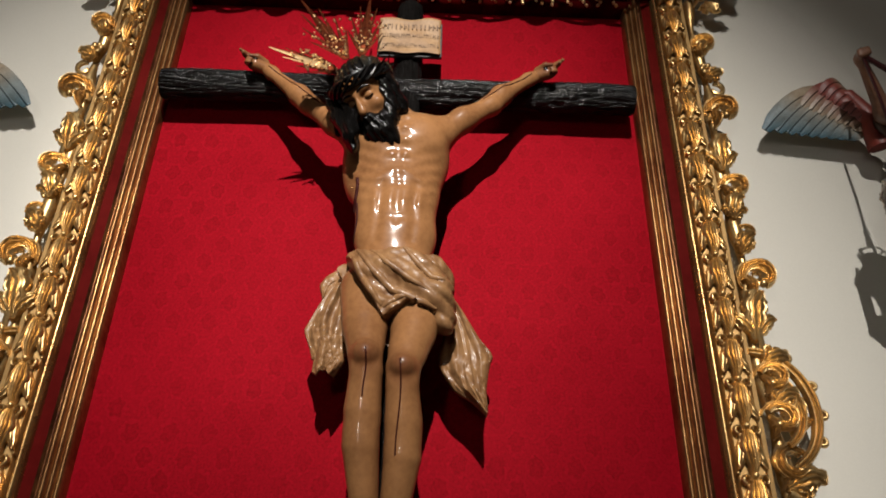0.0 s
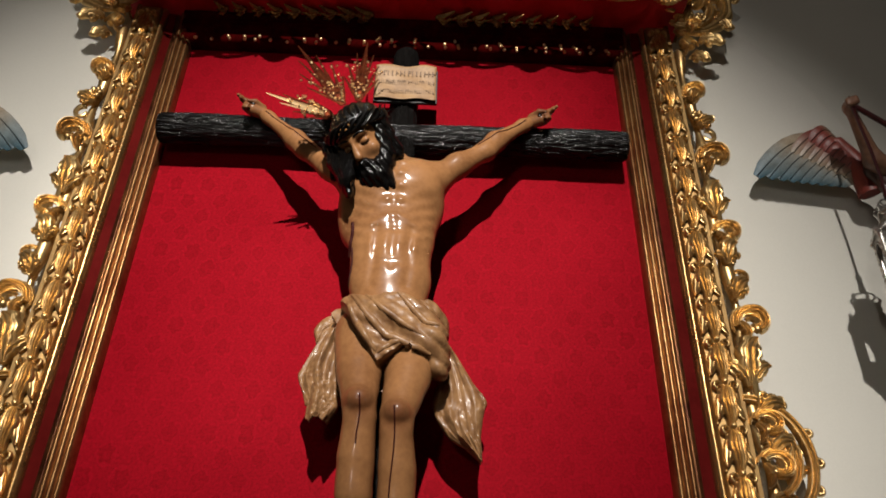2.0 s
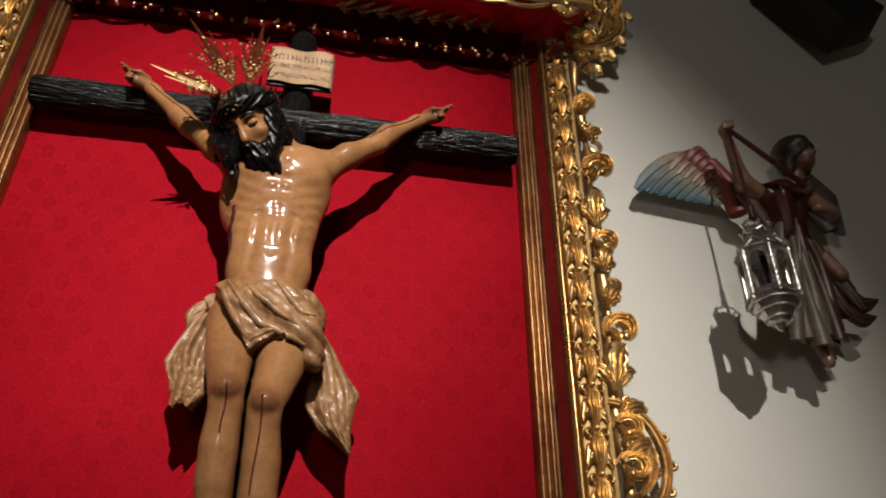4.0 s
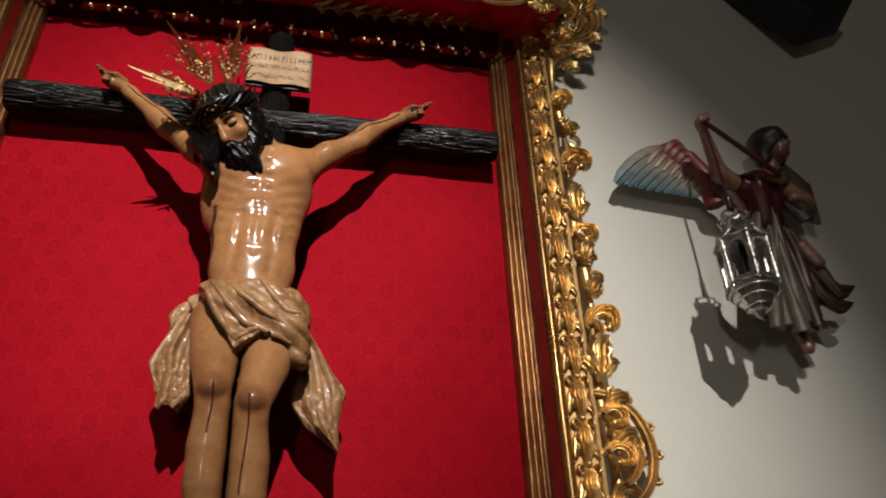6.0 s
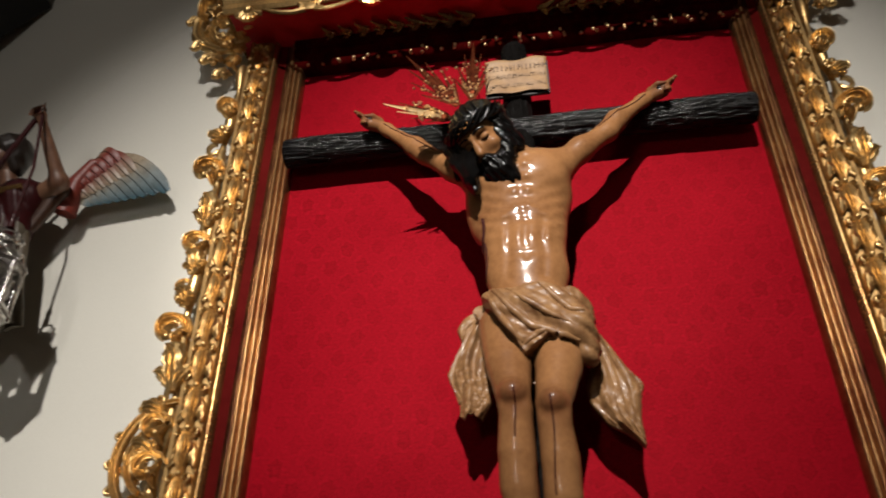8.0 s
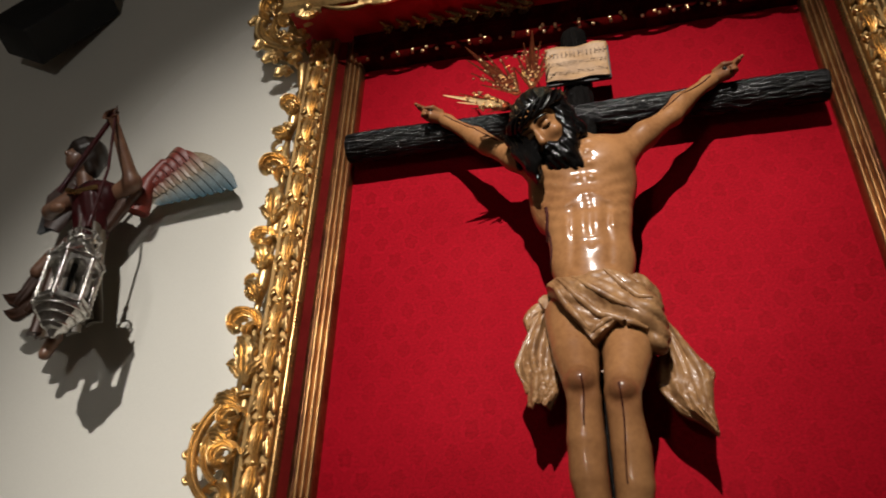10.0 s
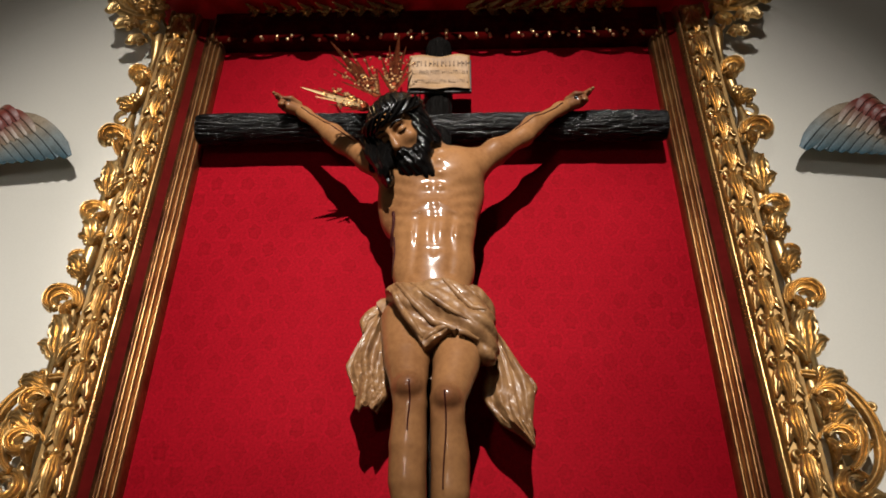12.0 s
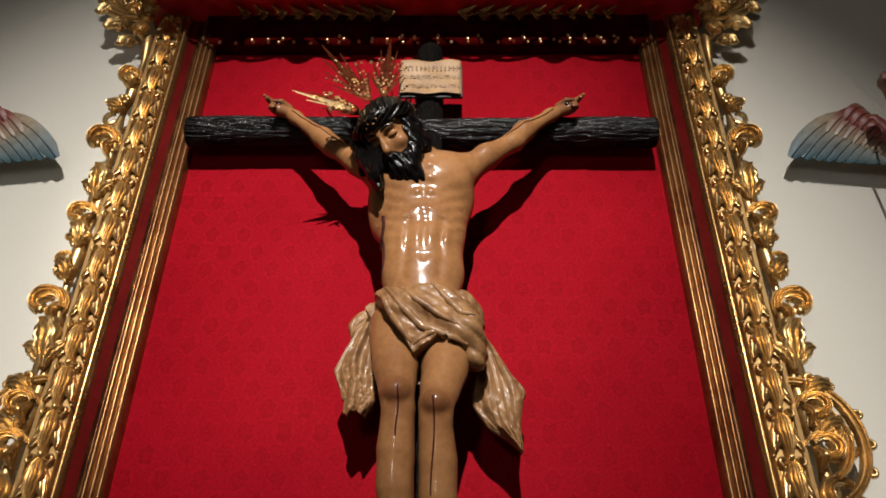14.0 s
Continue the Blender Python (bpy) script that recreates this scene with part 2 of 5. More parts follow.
# ---- mesh tools ----
class Shape:
    """Vertices, faces, a material slot for each face and a colour for each vertex."""

    def __init__(self):
        self.v, self.f, self.m, self.c = [], [], [], []

    def add(self, verts, faces, slot=0, colour=(1, 1, 1)):
        k = len(self.v)
        self.v.extend(tuple(map(float, p)) for p in verts)
        self.f.extend(tuple(int(i) + k for i in f) for f in faces)
        self.m.extend([slot] * len(faces))
        self.c.extend([colour] * len(verts) if not isinstance(colour, list) else colour)
        return self

    def tube(self, path, radii, sides=8, slot=0, colour=(1, 1, 1), flat=1.0):
        pts = [Vector(p) for p in path]
        if not hasattr(radii, "__len__"):
            radii = [radii] * len(pts)
        verts, faces, side = [], [], None
        for i, p in enumerate(pts):
            way = (pts[min(i + 1, len(pts) - 1)] - pts[max(i - 1, 0)]).normalized()
            if side is None:
                side = way.cross(Vector((0, 1, 0)))
                if side.length < 0.1:
                    side = way.cross(Vector((1, 0, 0)))
            side = (side - way * side.dot(way)).normalized()
            up = way.cross(side)
            for k in range(sides):
                a = 2 * math.pi * k / sides
                verts.append(p + radii[i] * (math.cos(a) * side + flat * math.sin(a) * up))
        for i in range(len(pts) - 1):
            for k in range(sides):
                a, b = i * sides + k, i * sides + (k + 1) % sides
                faces.append((a, b, b + sides, a + sides))
        faces.append(tuple(range(sides))[::-1])
        faces.append(tuple(range((len(pts) - 1) * sides, len(pts) * sides)))
        if isinstance(colour, list):
            colour = [colour[i // sides] for i in range(len(verts))]
        return self.add(verts, faces, slot, colour)

    def ball(self, c, r, rings=6, sides=10, slot=0, turn=None, colour=(1, 1, 1)):
        r = (r, r, r) if not hasattr(r, "__len__") else r
        verts, faces = [], []
        for i in range(rings + 1):
            for k in range(sides):
                a, b = math.pi * i / rings, 2 * math.pi * k / sides
                p = Vector((r[0] * math.sin(a) * math.cos(b), r[1] * math.sin(a) * math.sin(b), r[2] * math.cos(a)))
                verts.append(Vector(c) + (turn @ p if turn else p))
        for i in range(rings):
            for k in range(sides):
                faces.append((i * sides + k, (i + 1) * sides + k, (i + 1) * sides + (k + 1) % sides, i * sides + (k + 1) % sides))
        return self.add(verts, faces, slot, colour)

    def box(self, lo, hi, slot=0, turn=None, bevel=0.0):
        bm = bmesh.new()
        bmesh.ops.create_cube(bm, size=1)
        c, s = (Vector(lo) + Vector(hi)) / 2, Vector(hi) - Vector(lo)
        for v in bm.verts:
            v.co = Vector((v.co.x * s.x, v.co.y * s.y, v.co.z * s.z))
        if bevel:
            bmesh.ops.bevel(bm, geom=bm.edges[:], offset=bevel, segments=2, profile=0.5, affect="EDGES")
        bm.verts.index_update()
        verts = [c + (turn @ v.co if turn else v.co) for v in bm.verts]
        faces = [[v.index for v in f.verts] for f in bm.faces]
        bm.free()
        return self.add(verts, faces, slot)

    def extrude(self, outline, axis, a, b, slot=0):
        """A closed outline of (u, v), drawn out along x (u = y, v = z) or along z (u = x, v = y) from a to b."""
        place = (lambda u, v, t: (t, u, v)) if axis == "x" else (lambda u, v, t: (u, v, t))
        k = len(outline)
        verts = [place(u, v, t) for t in (a, b) for u, v in outline]
        faces = [(i, (i + 1) % k, k + (i + 1) % k, k + i) for i in range(k)]
        faces += [tuple(range(k))[::-1], tuple(range(k, 2 * k))]
        return self.add(verts, faces, slot)

    def ribbon(self, path, widths, lift, flutes=3, groove=0.25, slot=0, nu=17, lobes=0.0, waves=5, thick=0.004):
        """A fluted leaf or band: path is its middle line, widths its half widths, lift how far it bulges forwards."""
        pts = [Vector(p) for p in path]
        n = len(pts)
        if not hasattr(lift, "__len__"):
            lift = [lift] * n
        front, rear = [], []
        for i, p in enumerate(pts):
            way = pts[min(i + 1, n - 1)] - pts[max(i - 1, 0)]
            way.y = 0
            way.normalize()
            across = Vector((way.z, 0, -way.x))
            w = widths[i] * (1 + lobes * (abs(math.sin(math.pi * waves * i / (n - 1))) - 0.5))
            for k in range(nu):
                u = -1 + 2 * k / (nu - 1)
                h = lift[i] * (math.sqrt(max(0, 1 - u * u)) * (1 - groove) + groove * abs(math.cos(math.pi * flutes * u / 2)) * (1 - 0.5 * u * u))
                front.append(p + across * (w * u) + Vector((0, -h - thick, 0)))
                rear.append(p + across * (w * u) + Vector((0, min(0, thick - 0.6 * h), 0)))
        faces, m = [], n * nu
        for i in range(n - 1):
            for k in range(nu - 1):
                a = i * nu + k
                faces.append((a, a + 1, a + nu + 1, a + nu))
                faces.append((m + a, m + a + nu, m + a + nu + 1, m + a + 1))
            for a, s in ((i * nu, 1), (i * nu + nu - 1, -1)):
                q = (a, a + nu, m + a + nu, m + a)
                faces.append(q if s == 1 else q[::-1])
        for r in (0, n - 1):
            for k in range(nu - 1):
                a = r * nu + k
                q = (a, m + a, m + a + 1, a + 1)
                faces.append(q if r == 0 else q[::-1])
        return self.add(front + rear, faces, slot)

    def mirror(self):
        out = Shape()
        out.v, out.f, out.m, out.c = [(-x, y, z) for x, y, z in self.v], [f[::-1] for f in self.f], self.m, self.c
        return out

    def mesh(self, name, mats, smooth=True, tint=False, fix=True):
        me = bpy.data.meshes.new(name)
        me.from_pydata(self.v, [], self.f)
        for m in mats:
            me.materials.append(m)
        me.polygons.foreach_set("material_index", self.m)
        if tint:
            at = me.color_attributes.new("tint", "FLOAT_COLOR", "POINT")
            at.data.foreach_set("color", [x for c in self.c for x in (*c, 1)])
        if fix:
            bm = bmesh.new()
            bm.from_mesh(me)
            bmesh.ops.recalc_face_normals(bm, faces=bm.faces[:])
            bm.to_mesh(me)
            bm.free()
        me.polygons.foreach_set("use_smooth", [smooth] * len(me.polygons))
        if smooth:
            me.set_sharp_from_angle(angle=radians(50))
        me.update()
        return me


def thing(name, shape, mats, smooth=True, label="", category="", group="", kind="", tint=False, fix=True):
    mats = mats if isinstance(mats, (list, tuple)) else [mats]
    return tagged(new(name, shape.mesh(name, mats, smooth, tint, fix)), label, category, group, kind)


def part(name, shape, mats, parent, label="", smooth=True):
    ob = thing(name, shape, mats, smooth, label) if isinstance(shape, Shape) else tagged(new(name, shape), label)
    ob.parent = parent
    return ob


def empty(name, label="", category="", group="", kind="", at=(0, 0, 0)):
    ob = new(name)
    ob.location = at
    return tagged(ob, label, category, group, kind)


# signed distances, for carved figures
def ell(c, r):
    def f(x, y, z):
        a, b, d = (x - c[0]), (y - c[1]), (z - c[2])
        k0 = np.sqrt((a / r[0]) ** 2 + (b / r[1]) ** 2 + (d / r[2]) ** 2)
        k1 = np.sqrt((a / r[0] ** 2) ** 2 + (b / r[1] ** 2) ** 2 + (d / r[2] ** 2) ** 2) + 1e-9
        return k0 * (k0 - 1) / k1
    return f


def cone(p, q, r0, r1, flat=1.0):
    """A limb from p to q; flat squeezes it in depth."""
    p, q = np.array(p, float), np.array(q, float)

    def f(x, y, z):
        fy = 1 / flat
        w = (q - p) * np.array([1, fy, 1])
        a, b, d = x - p[0], (y - p[1]) * fy, z - p[2]
        t = np.clip((a * w[0] + b * w[1] + d * w[2]) / (w @ w), 0, 1)
        return (np.sqrt((a - t * w[0]) ** 2 + (b - t * w[1]) ** 2 + (d - t * w[2]) ** 2) - (r0 + (r1 - r0) * t)) * min(1, flat)
    return f


def smin(a, b, k):
    h = np.clip(0.5 + 0.5 * (b - a) / k, 0, 1)
    return b + (a - b) * h - k * h * (1 - h)


def union(parts, k):
    def f(x, y, z):
        d = parts[0](x, y, z)
        for g in parts[1:]:
            d = smin(d, g(x, y, z), k)
        return d
    return f


def carve(field, lo, hi, h):
    """The surface on which a field is nought, as vertices and quads (one vertex in each cell that it crosses)."""
    axes = [np.arange(a, b + h, h) for a, b in zip(lo, hi)]
    grid = np.meshgrid(*axes, indexing="ij")
    d = field(*grid)
    shape = tuple(s - 1 for s in d.shape)
    acc, cnt, edges = np.zeros((*shape, 3)), np.zeros(shape), []
    for ax in range(3):
        first, last = [slice(None)] * 3, [slice(None)] * 3
        first[ax], last[ax] = slice(None, -1), slice(1, None)
        d0, d1 = d[tuple(first)], d[tuple(last)]
        hit = (d0 < 0) != (d1 < 0)
        idx = np.argwhere(hit)
        where = idx.astype(float)
        where[:, ax] += d0[hit] / (d0[hit] - d1[hit])
        b, c = (ax + 1) % 3, (ax + 2) % 3
        ok = (idx[:, b] > 0) & (idx[:, c] > 0) & (idx[:, b] < shape[b]) & (idx[:, c] < shape[c])
        idx, where, inner = idx[ok], where[ok], d0[hit][ok] < 0
        cells = []
        for db, dc in ((0, 0), (1, 0), (1, 1), (0, 1)):
            cell = idx.copy()
            cell[:, b] -= db
            cell[:, c] -= dc
            np.add.at(acc, tuple(cell.T), where)
            np.add.at(cnt, tuple(cell.T), 1)
            cells.append(cell)
        edges.append((cells, inner))
    used = cnt > 0
    number = np.full(shape, -1)
    number[used] = np.arange(used.sum())
    verts = acc[used] / cnt[used][:, None] * h + np.array(lo)
    faces = []
    for cells, inner in edges:
        quad = np.stack([number[tuple(c.T)] for c in cells], 1)
        faces += quad[inner].tolist() + quad[~inner][:, ::-1].tolist()
    return verts, faces


# ---- structure ----
WALL, PANEL = 0.116, 0.100


def plain(name, lo, hi, mat, label, category="wall"):
    return thing(name, Shape().box(lo, hi), mat, False, label, category, kind="structure")


plain("wall_north", (-5, WALL, 0), (5, WALL + 0.3, 9.9), PLASTER, "off-white plastered wall behind the altar frame")
plain("wall_west", (-5.3, -17, 0), (-5, WALL + 0.3, 9.9), DARKWALL, "unseen plastered side wall of the chapel, coloured dark to limit bounce")
plain("wall_east", (5, -17, 0), (5.3, WALL + 0.3, 9.9), DARKWALL, "unseen plastered side wall of the chapel, coloured dark to limit bounce")
plain("wall_south", (-5.3, -17.3, 0), (5.3, -17, 9.9), DARKWALL, "unseen plastered wall behind the viewer, coloured dark to limit bounce")
plain("floor", (-5.3, -17.3, -0.2), (5.3, WALL + 0.3, 0), STONE, "dark stone floor of the chapel", "floor")
plain("ceiling", (-5.3, -17.3, 9.9), (5.3, WALL + 0.3, 10.1), DARKWALL, "unseen plastered ceiling of the chapel, coloured dark to limit bounce", "ceiling")
thing("damask_panel", Shape().box((-0.955, PANEL, 0.85), (0.955, WALL - 0.002, 4.4)), DAMASK, False,
      "crimson silk damask panel with faint round medallions", "wall panel", kind="structure")


# ---- carved gold ----
def arc(c, r0, r1, a0, a1, n=14, y0=0.0, y1=0.0):
    """A spiral in the plane of the wall: from radius r0 at a0 degrees to r1 at a1 degrees."""
    out = []
    for i in range(n + 1):
        t = i / n
        a, r = radians(a0 + (a1 - a0) * t), r0 + (r1 - r0) * t
        out.append((c[0] + r * math.cos(a), c[1] + y0 + (y1 - y0) * t, c[2] + r * math.sin(a)))
    return out


def taper(n, a, b, c=None):
    return [(a + (b - a) * i / n) if c is None else (a + (b - a) * min(1, 2 * i / n) + (c - b) * max(0, 2 * i / n - 1)) for i in range(n + 1)]


def volute(s, c, r, thick, start, turn, rib=True):
    """A rolled leaf: a broad fluted cap arching over and curling in, a smaller roll in its hollow, scalloped lips and a trailing leaf."""
    way = 1 if turn > 0 else -1
    n = 30
    cap = arc(c, r * 0.74, r * 0.58, start, start + way * 265, n, 0.0, -0.30 * r)
    s.ribbon(cap, taper(n, r * 0.20, r * 0.34, r * 0.20), taper(n, r * 0.30, r * 0.62, r * 0.40), 4, 0.30, nu=17)
    roll = arc((c[0], c[1] - 0.10 * r, c[2] - 0.10 * r), r * 0.36, r * 0.16, start + way * 60, start + way * 330, 20, 0.0, -0.25 * r)
    s.ribbon(roll, taper(20, r * 0.10, r * 0.18, r * 0.10), taper(20, r * 0.2, r * 0.34, r * 0.2), 2, 0.3, nu=11)
    e = radians(start + way * 268)
    s.ball((c[0] + 0.50 * r * math.cos(e), c[1] - 0.42 * r, c[2] + 0.50 * r * math.sin(e)), (r * 0.24, r * 0.22, r * 0.24), 6, 9)
    if rib:
        lip = arc(c, r * 1.0, r * 0.80, start - 20 * way, start + way * 150, 22, 0.006, -0.10 * r)
        s.ribbon(lip, taper(22, r * 0.06, r * 0.16, r * 0.05), taper(22, r * 0.2, r * 0.32, r * 0.1), 2, 0.3, nu=9, lobes=0.5, waves=6)
        tail = [(c[0] - r * (0.60 - 0.30 * math.sin(3 * q)), c[1] + 0.004 - 0.014 * math.sin(math.pi * q), c[2] + r * (0.15 - 1.35 * q)) for q in [k / 14 for k in range(15)]]
        s.ribbon(tail, taper(14, r * 0.16, r * 0.30, r * 0.06), taper(14, r * 0.22, r * 0.40, r * 0.15), 3, 0.5, nu=13, lobes=0.2, waves=3)


def plume(s, base, angle, length, width, n, curl=50, thick=None, lift=0.022):
    """An acanthus leaf: narrow at its base, fluted, with scalloped edges, sweeping along and rolling over at the tip; smaller leaves sheathe its base."""
    def blade(a0, size, wide, bend, y, flutes):
        pts, x, z, k = [], base[0], base[2], 20
        for j in range(k + 1):
            t = j / k
            pts.append((x, base[1] + y - lift * 1.1 * t * (1.25 - 0.6 * t), z))
            a = radians(a0 + 14 * math.sin(3.0 * t) - bend * t ** 2.5 * 1.7)
            x += size / k * math.cos(a)
            z += size / k * math.sin(a)
        prof = [wide * (0.28 + 0.95 * math.sin(math.pi * (0.08 + 0.72 * j / k)) ** 1.3) * (1 if j < k - 2 else (0.75, 0.45, 0.15)[j - k + 2]) * 0.5 for j in range(k + 1)]
        s.ribbon(pts, prof, [lift * (0.45 + 0.6 * math.sin(math.pi * min(1, j / k * 1.05))) for j in range(k + 1)], flutes, 0.42, nu=19, lobes=0.28, waves=4)
    blade(angle, length, width, curl, -0.004, n)
    blade(angle - 24, length * 0.62, width * 0.62, curl * 1.5, 0.004, 3)
    blade(angle + 22, length * 0.58, width * 0.55, -curl * 0.8, 0.004, 3)


def rosette(s, c, r, n=6):
    for i in range(n):
        a = 2 * math.pi * i / n
        s.ball((c[0] + 0.6 * r * math.cos(a), c[1], c[2] + 0.6 * r * math.sin(a)), (r * 0.45, r * 0.35, r * 0.45), 5, 7)
    s.ball((c[0], c[1] - 0.3 * r, c[2]), r * 0.35, 5, 7)


frame_ob = empty("altar_frame", "tall carved gilded baroque frame with red bands on plastered wall", "picture frame")
BOTTOM, TOP = 0.85, 4.42


def rounds(x0, x1, y0, y1, n, back):
    """A run of n half-round mouldings from (x0, y0) to (x1, y1), closed at the back."""
    out = [(x0, back)]
    for i in range(n):
        for k in range(7):
            t, a = (i + k / 6) / n, math.pi * k / 6
            bulge = math.sin(a) * abs(x1 - x0) / n * 0.55
            out.append((x0 + (x1 - x0) * t, y0 + (y1 - y0) * t - bulge))
    return out + [(x1, back)]


back = WALL - 0.001
for sgn in (1, -1):
    def rail(name, outline, mat, label=""):
        s = Shape().extrude(outline, "z", BOTTOM, TOP)
        part(name, s if sgn == 1 else s.mirror(), mat, frame_ob, label)
    rail("inner_moulding", rounds(0.910, 0.962, 0.060, 0.030, 3, back), RAILGOLD, "thin triple reeded gilt moulding")
    rail("cove", [(0.9625, back), (0.9625, 0.036), (0.966, 0.030), (0.970, 0.050), (0.978, 0.050), (0.983, 0.034), (0.983, back)], DARKGOLD, "dark worn gilt cove")
    rail("red_band", [(0.9835, back), (0.9835, 0.042), (1.019, 0.036), (1.019, back)], LACQUER, "dark red lacquered flat band")
    rail("bead", rounds(1.0195, 1.045, 0.026, 0.016, 1, back), OLDGOLD, "rounded gilt bead moulding")
    rail("quirk", [(1.0455, back), (1.0455, 0.030), (1.048, 0.030), (1.048, back)], DARKGOLD, "dark groove beside the bead")
    rail("flat_band", [(1.0485, back), (1.0485, 0.012), (1.052, 0.006), (1.128, 0.002), (1.128, back)], SATIN, "flat gilt band under the leaf garland")
    rail("fillet", [(1.1285, back), (1.1285, -0.004), (1.131, -0.008), (1.144, -0.008), (1.146, -0.004), (1.146, back)], SATIN)

# one drop of the leaf garland, used all the way up both sides
leaf = Shape()
for u in (-1, 1):
    leaf.ribbon([(u * 0.006, 0.002, 0.066 - 0.012 * k + 0.0002 * k * k) if k < 3 else (u * (0.006 + 0.0038 * (k - 2)), 0.002 - 0.001 * k, 0.066 - 0.0118 * k) for k in range(11)],
                [0.006, 0.011, 0.015, 0.017, 0.017, 0.016, 0.015, 0.013, 0.010, 0.007, 0.002], 0.013, 2, 0.35, nu=11, lobes=0.3, waves=3)
    leaf.ribbon(arc((u * 0.021, -0.010, 0.060), 0.014, 0.004, 90 - u * 160, 90 + u * 190, 16), taper(16, 0.006, 0.003), 0.008, 1, 0.3, nu=7)
    leaf.ribbon([(u * (0.010 + 0.0035 * k), 0.003, 0.030 - 0.009 * k) for k in range(8)], [0.004, 0.008, 0.009, 0.009, 0.008, 0.006, 0.004, 0.001], 0.010, 1, 0.3, nu=7)
leaf.ribbon([(0.0015 * math.sin(k), -0.005 - 0.008 * math.sin(math.pi * k / 12), 0.062 - 0.0117 * k) for k in range(13)], [0.009, 0.016, 0.022, 0.0255, 0.0265, 0.026, 0.025, 0.023, 0.020, 0.0165, 0.012, 0.008, 0.002],
            [0.010, 0.013, 0.015, 0.016, 0.017, 0.017, 0.016, 0.015, 0.014, 0.012, 0.010, 0.007, 0.003], 5, 0.5, nu=25, lobes=0.20, waves=4)
leaf.ball((0, -0.018, 0.071), (0.010, 0.009, 0.009), 6, 9)
leaf.ball((-0.038, -0.004, -0.060), 0.0055, 5, 7)
leaf.ball((0.037, -0.003, -0.066), 0.0045, 5, 7)
leaf.v = [(1.12 * x, 1.15 * y, 1.06 * z) for x, y, z in leaf.v]
leaf_mesh = {1: leaf.mesh("garland_leaf", [GOLD]), -1: leaf.mirror().mesh("garland_leaf", [GOLD])}
for sgn in (1, -1):
    for i in range(23):
        ob = part("garland_leaf", leaf_mesh[sgn], None, frame_ob)
        ob.location = (sgn * 1.092, 0.008, 0.955 + 0.148 * i)

class Pieces:
    """Takes the place of a Shape where each run of carving is to be a piece of its own."""

    def __init__(self, out, name):
        self.out, self.name = out, name

    def fresh(self, name):
        self.out.append((name, Shape()))
        return self.out[-1][1]

    def tube(self, *args, **more):
        return self.fresh("stem").tube(*args, **more)


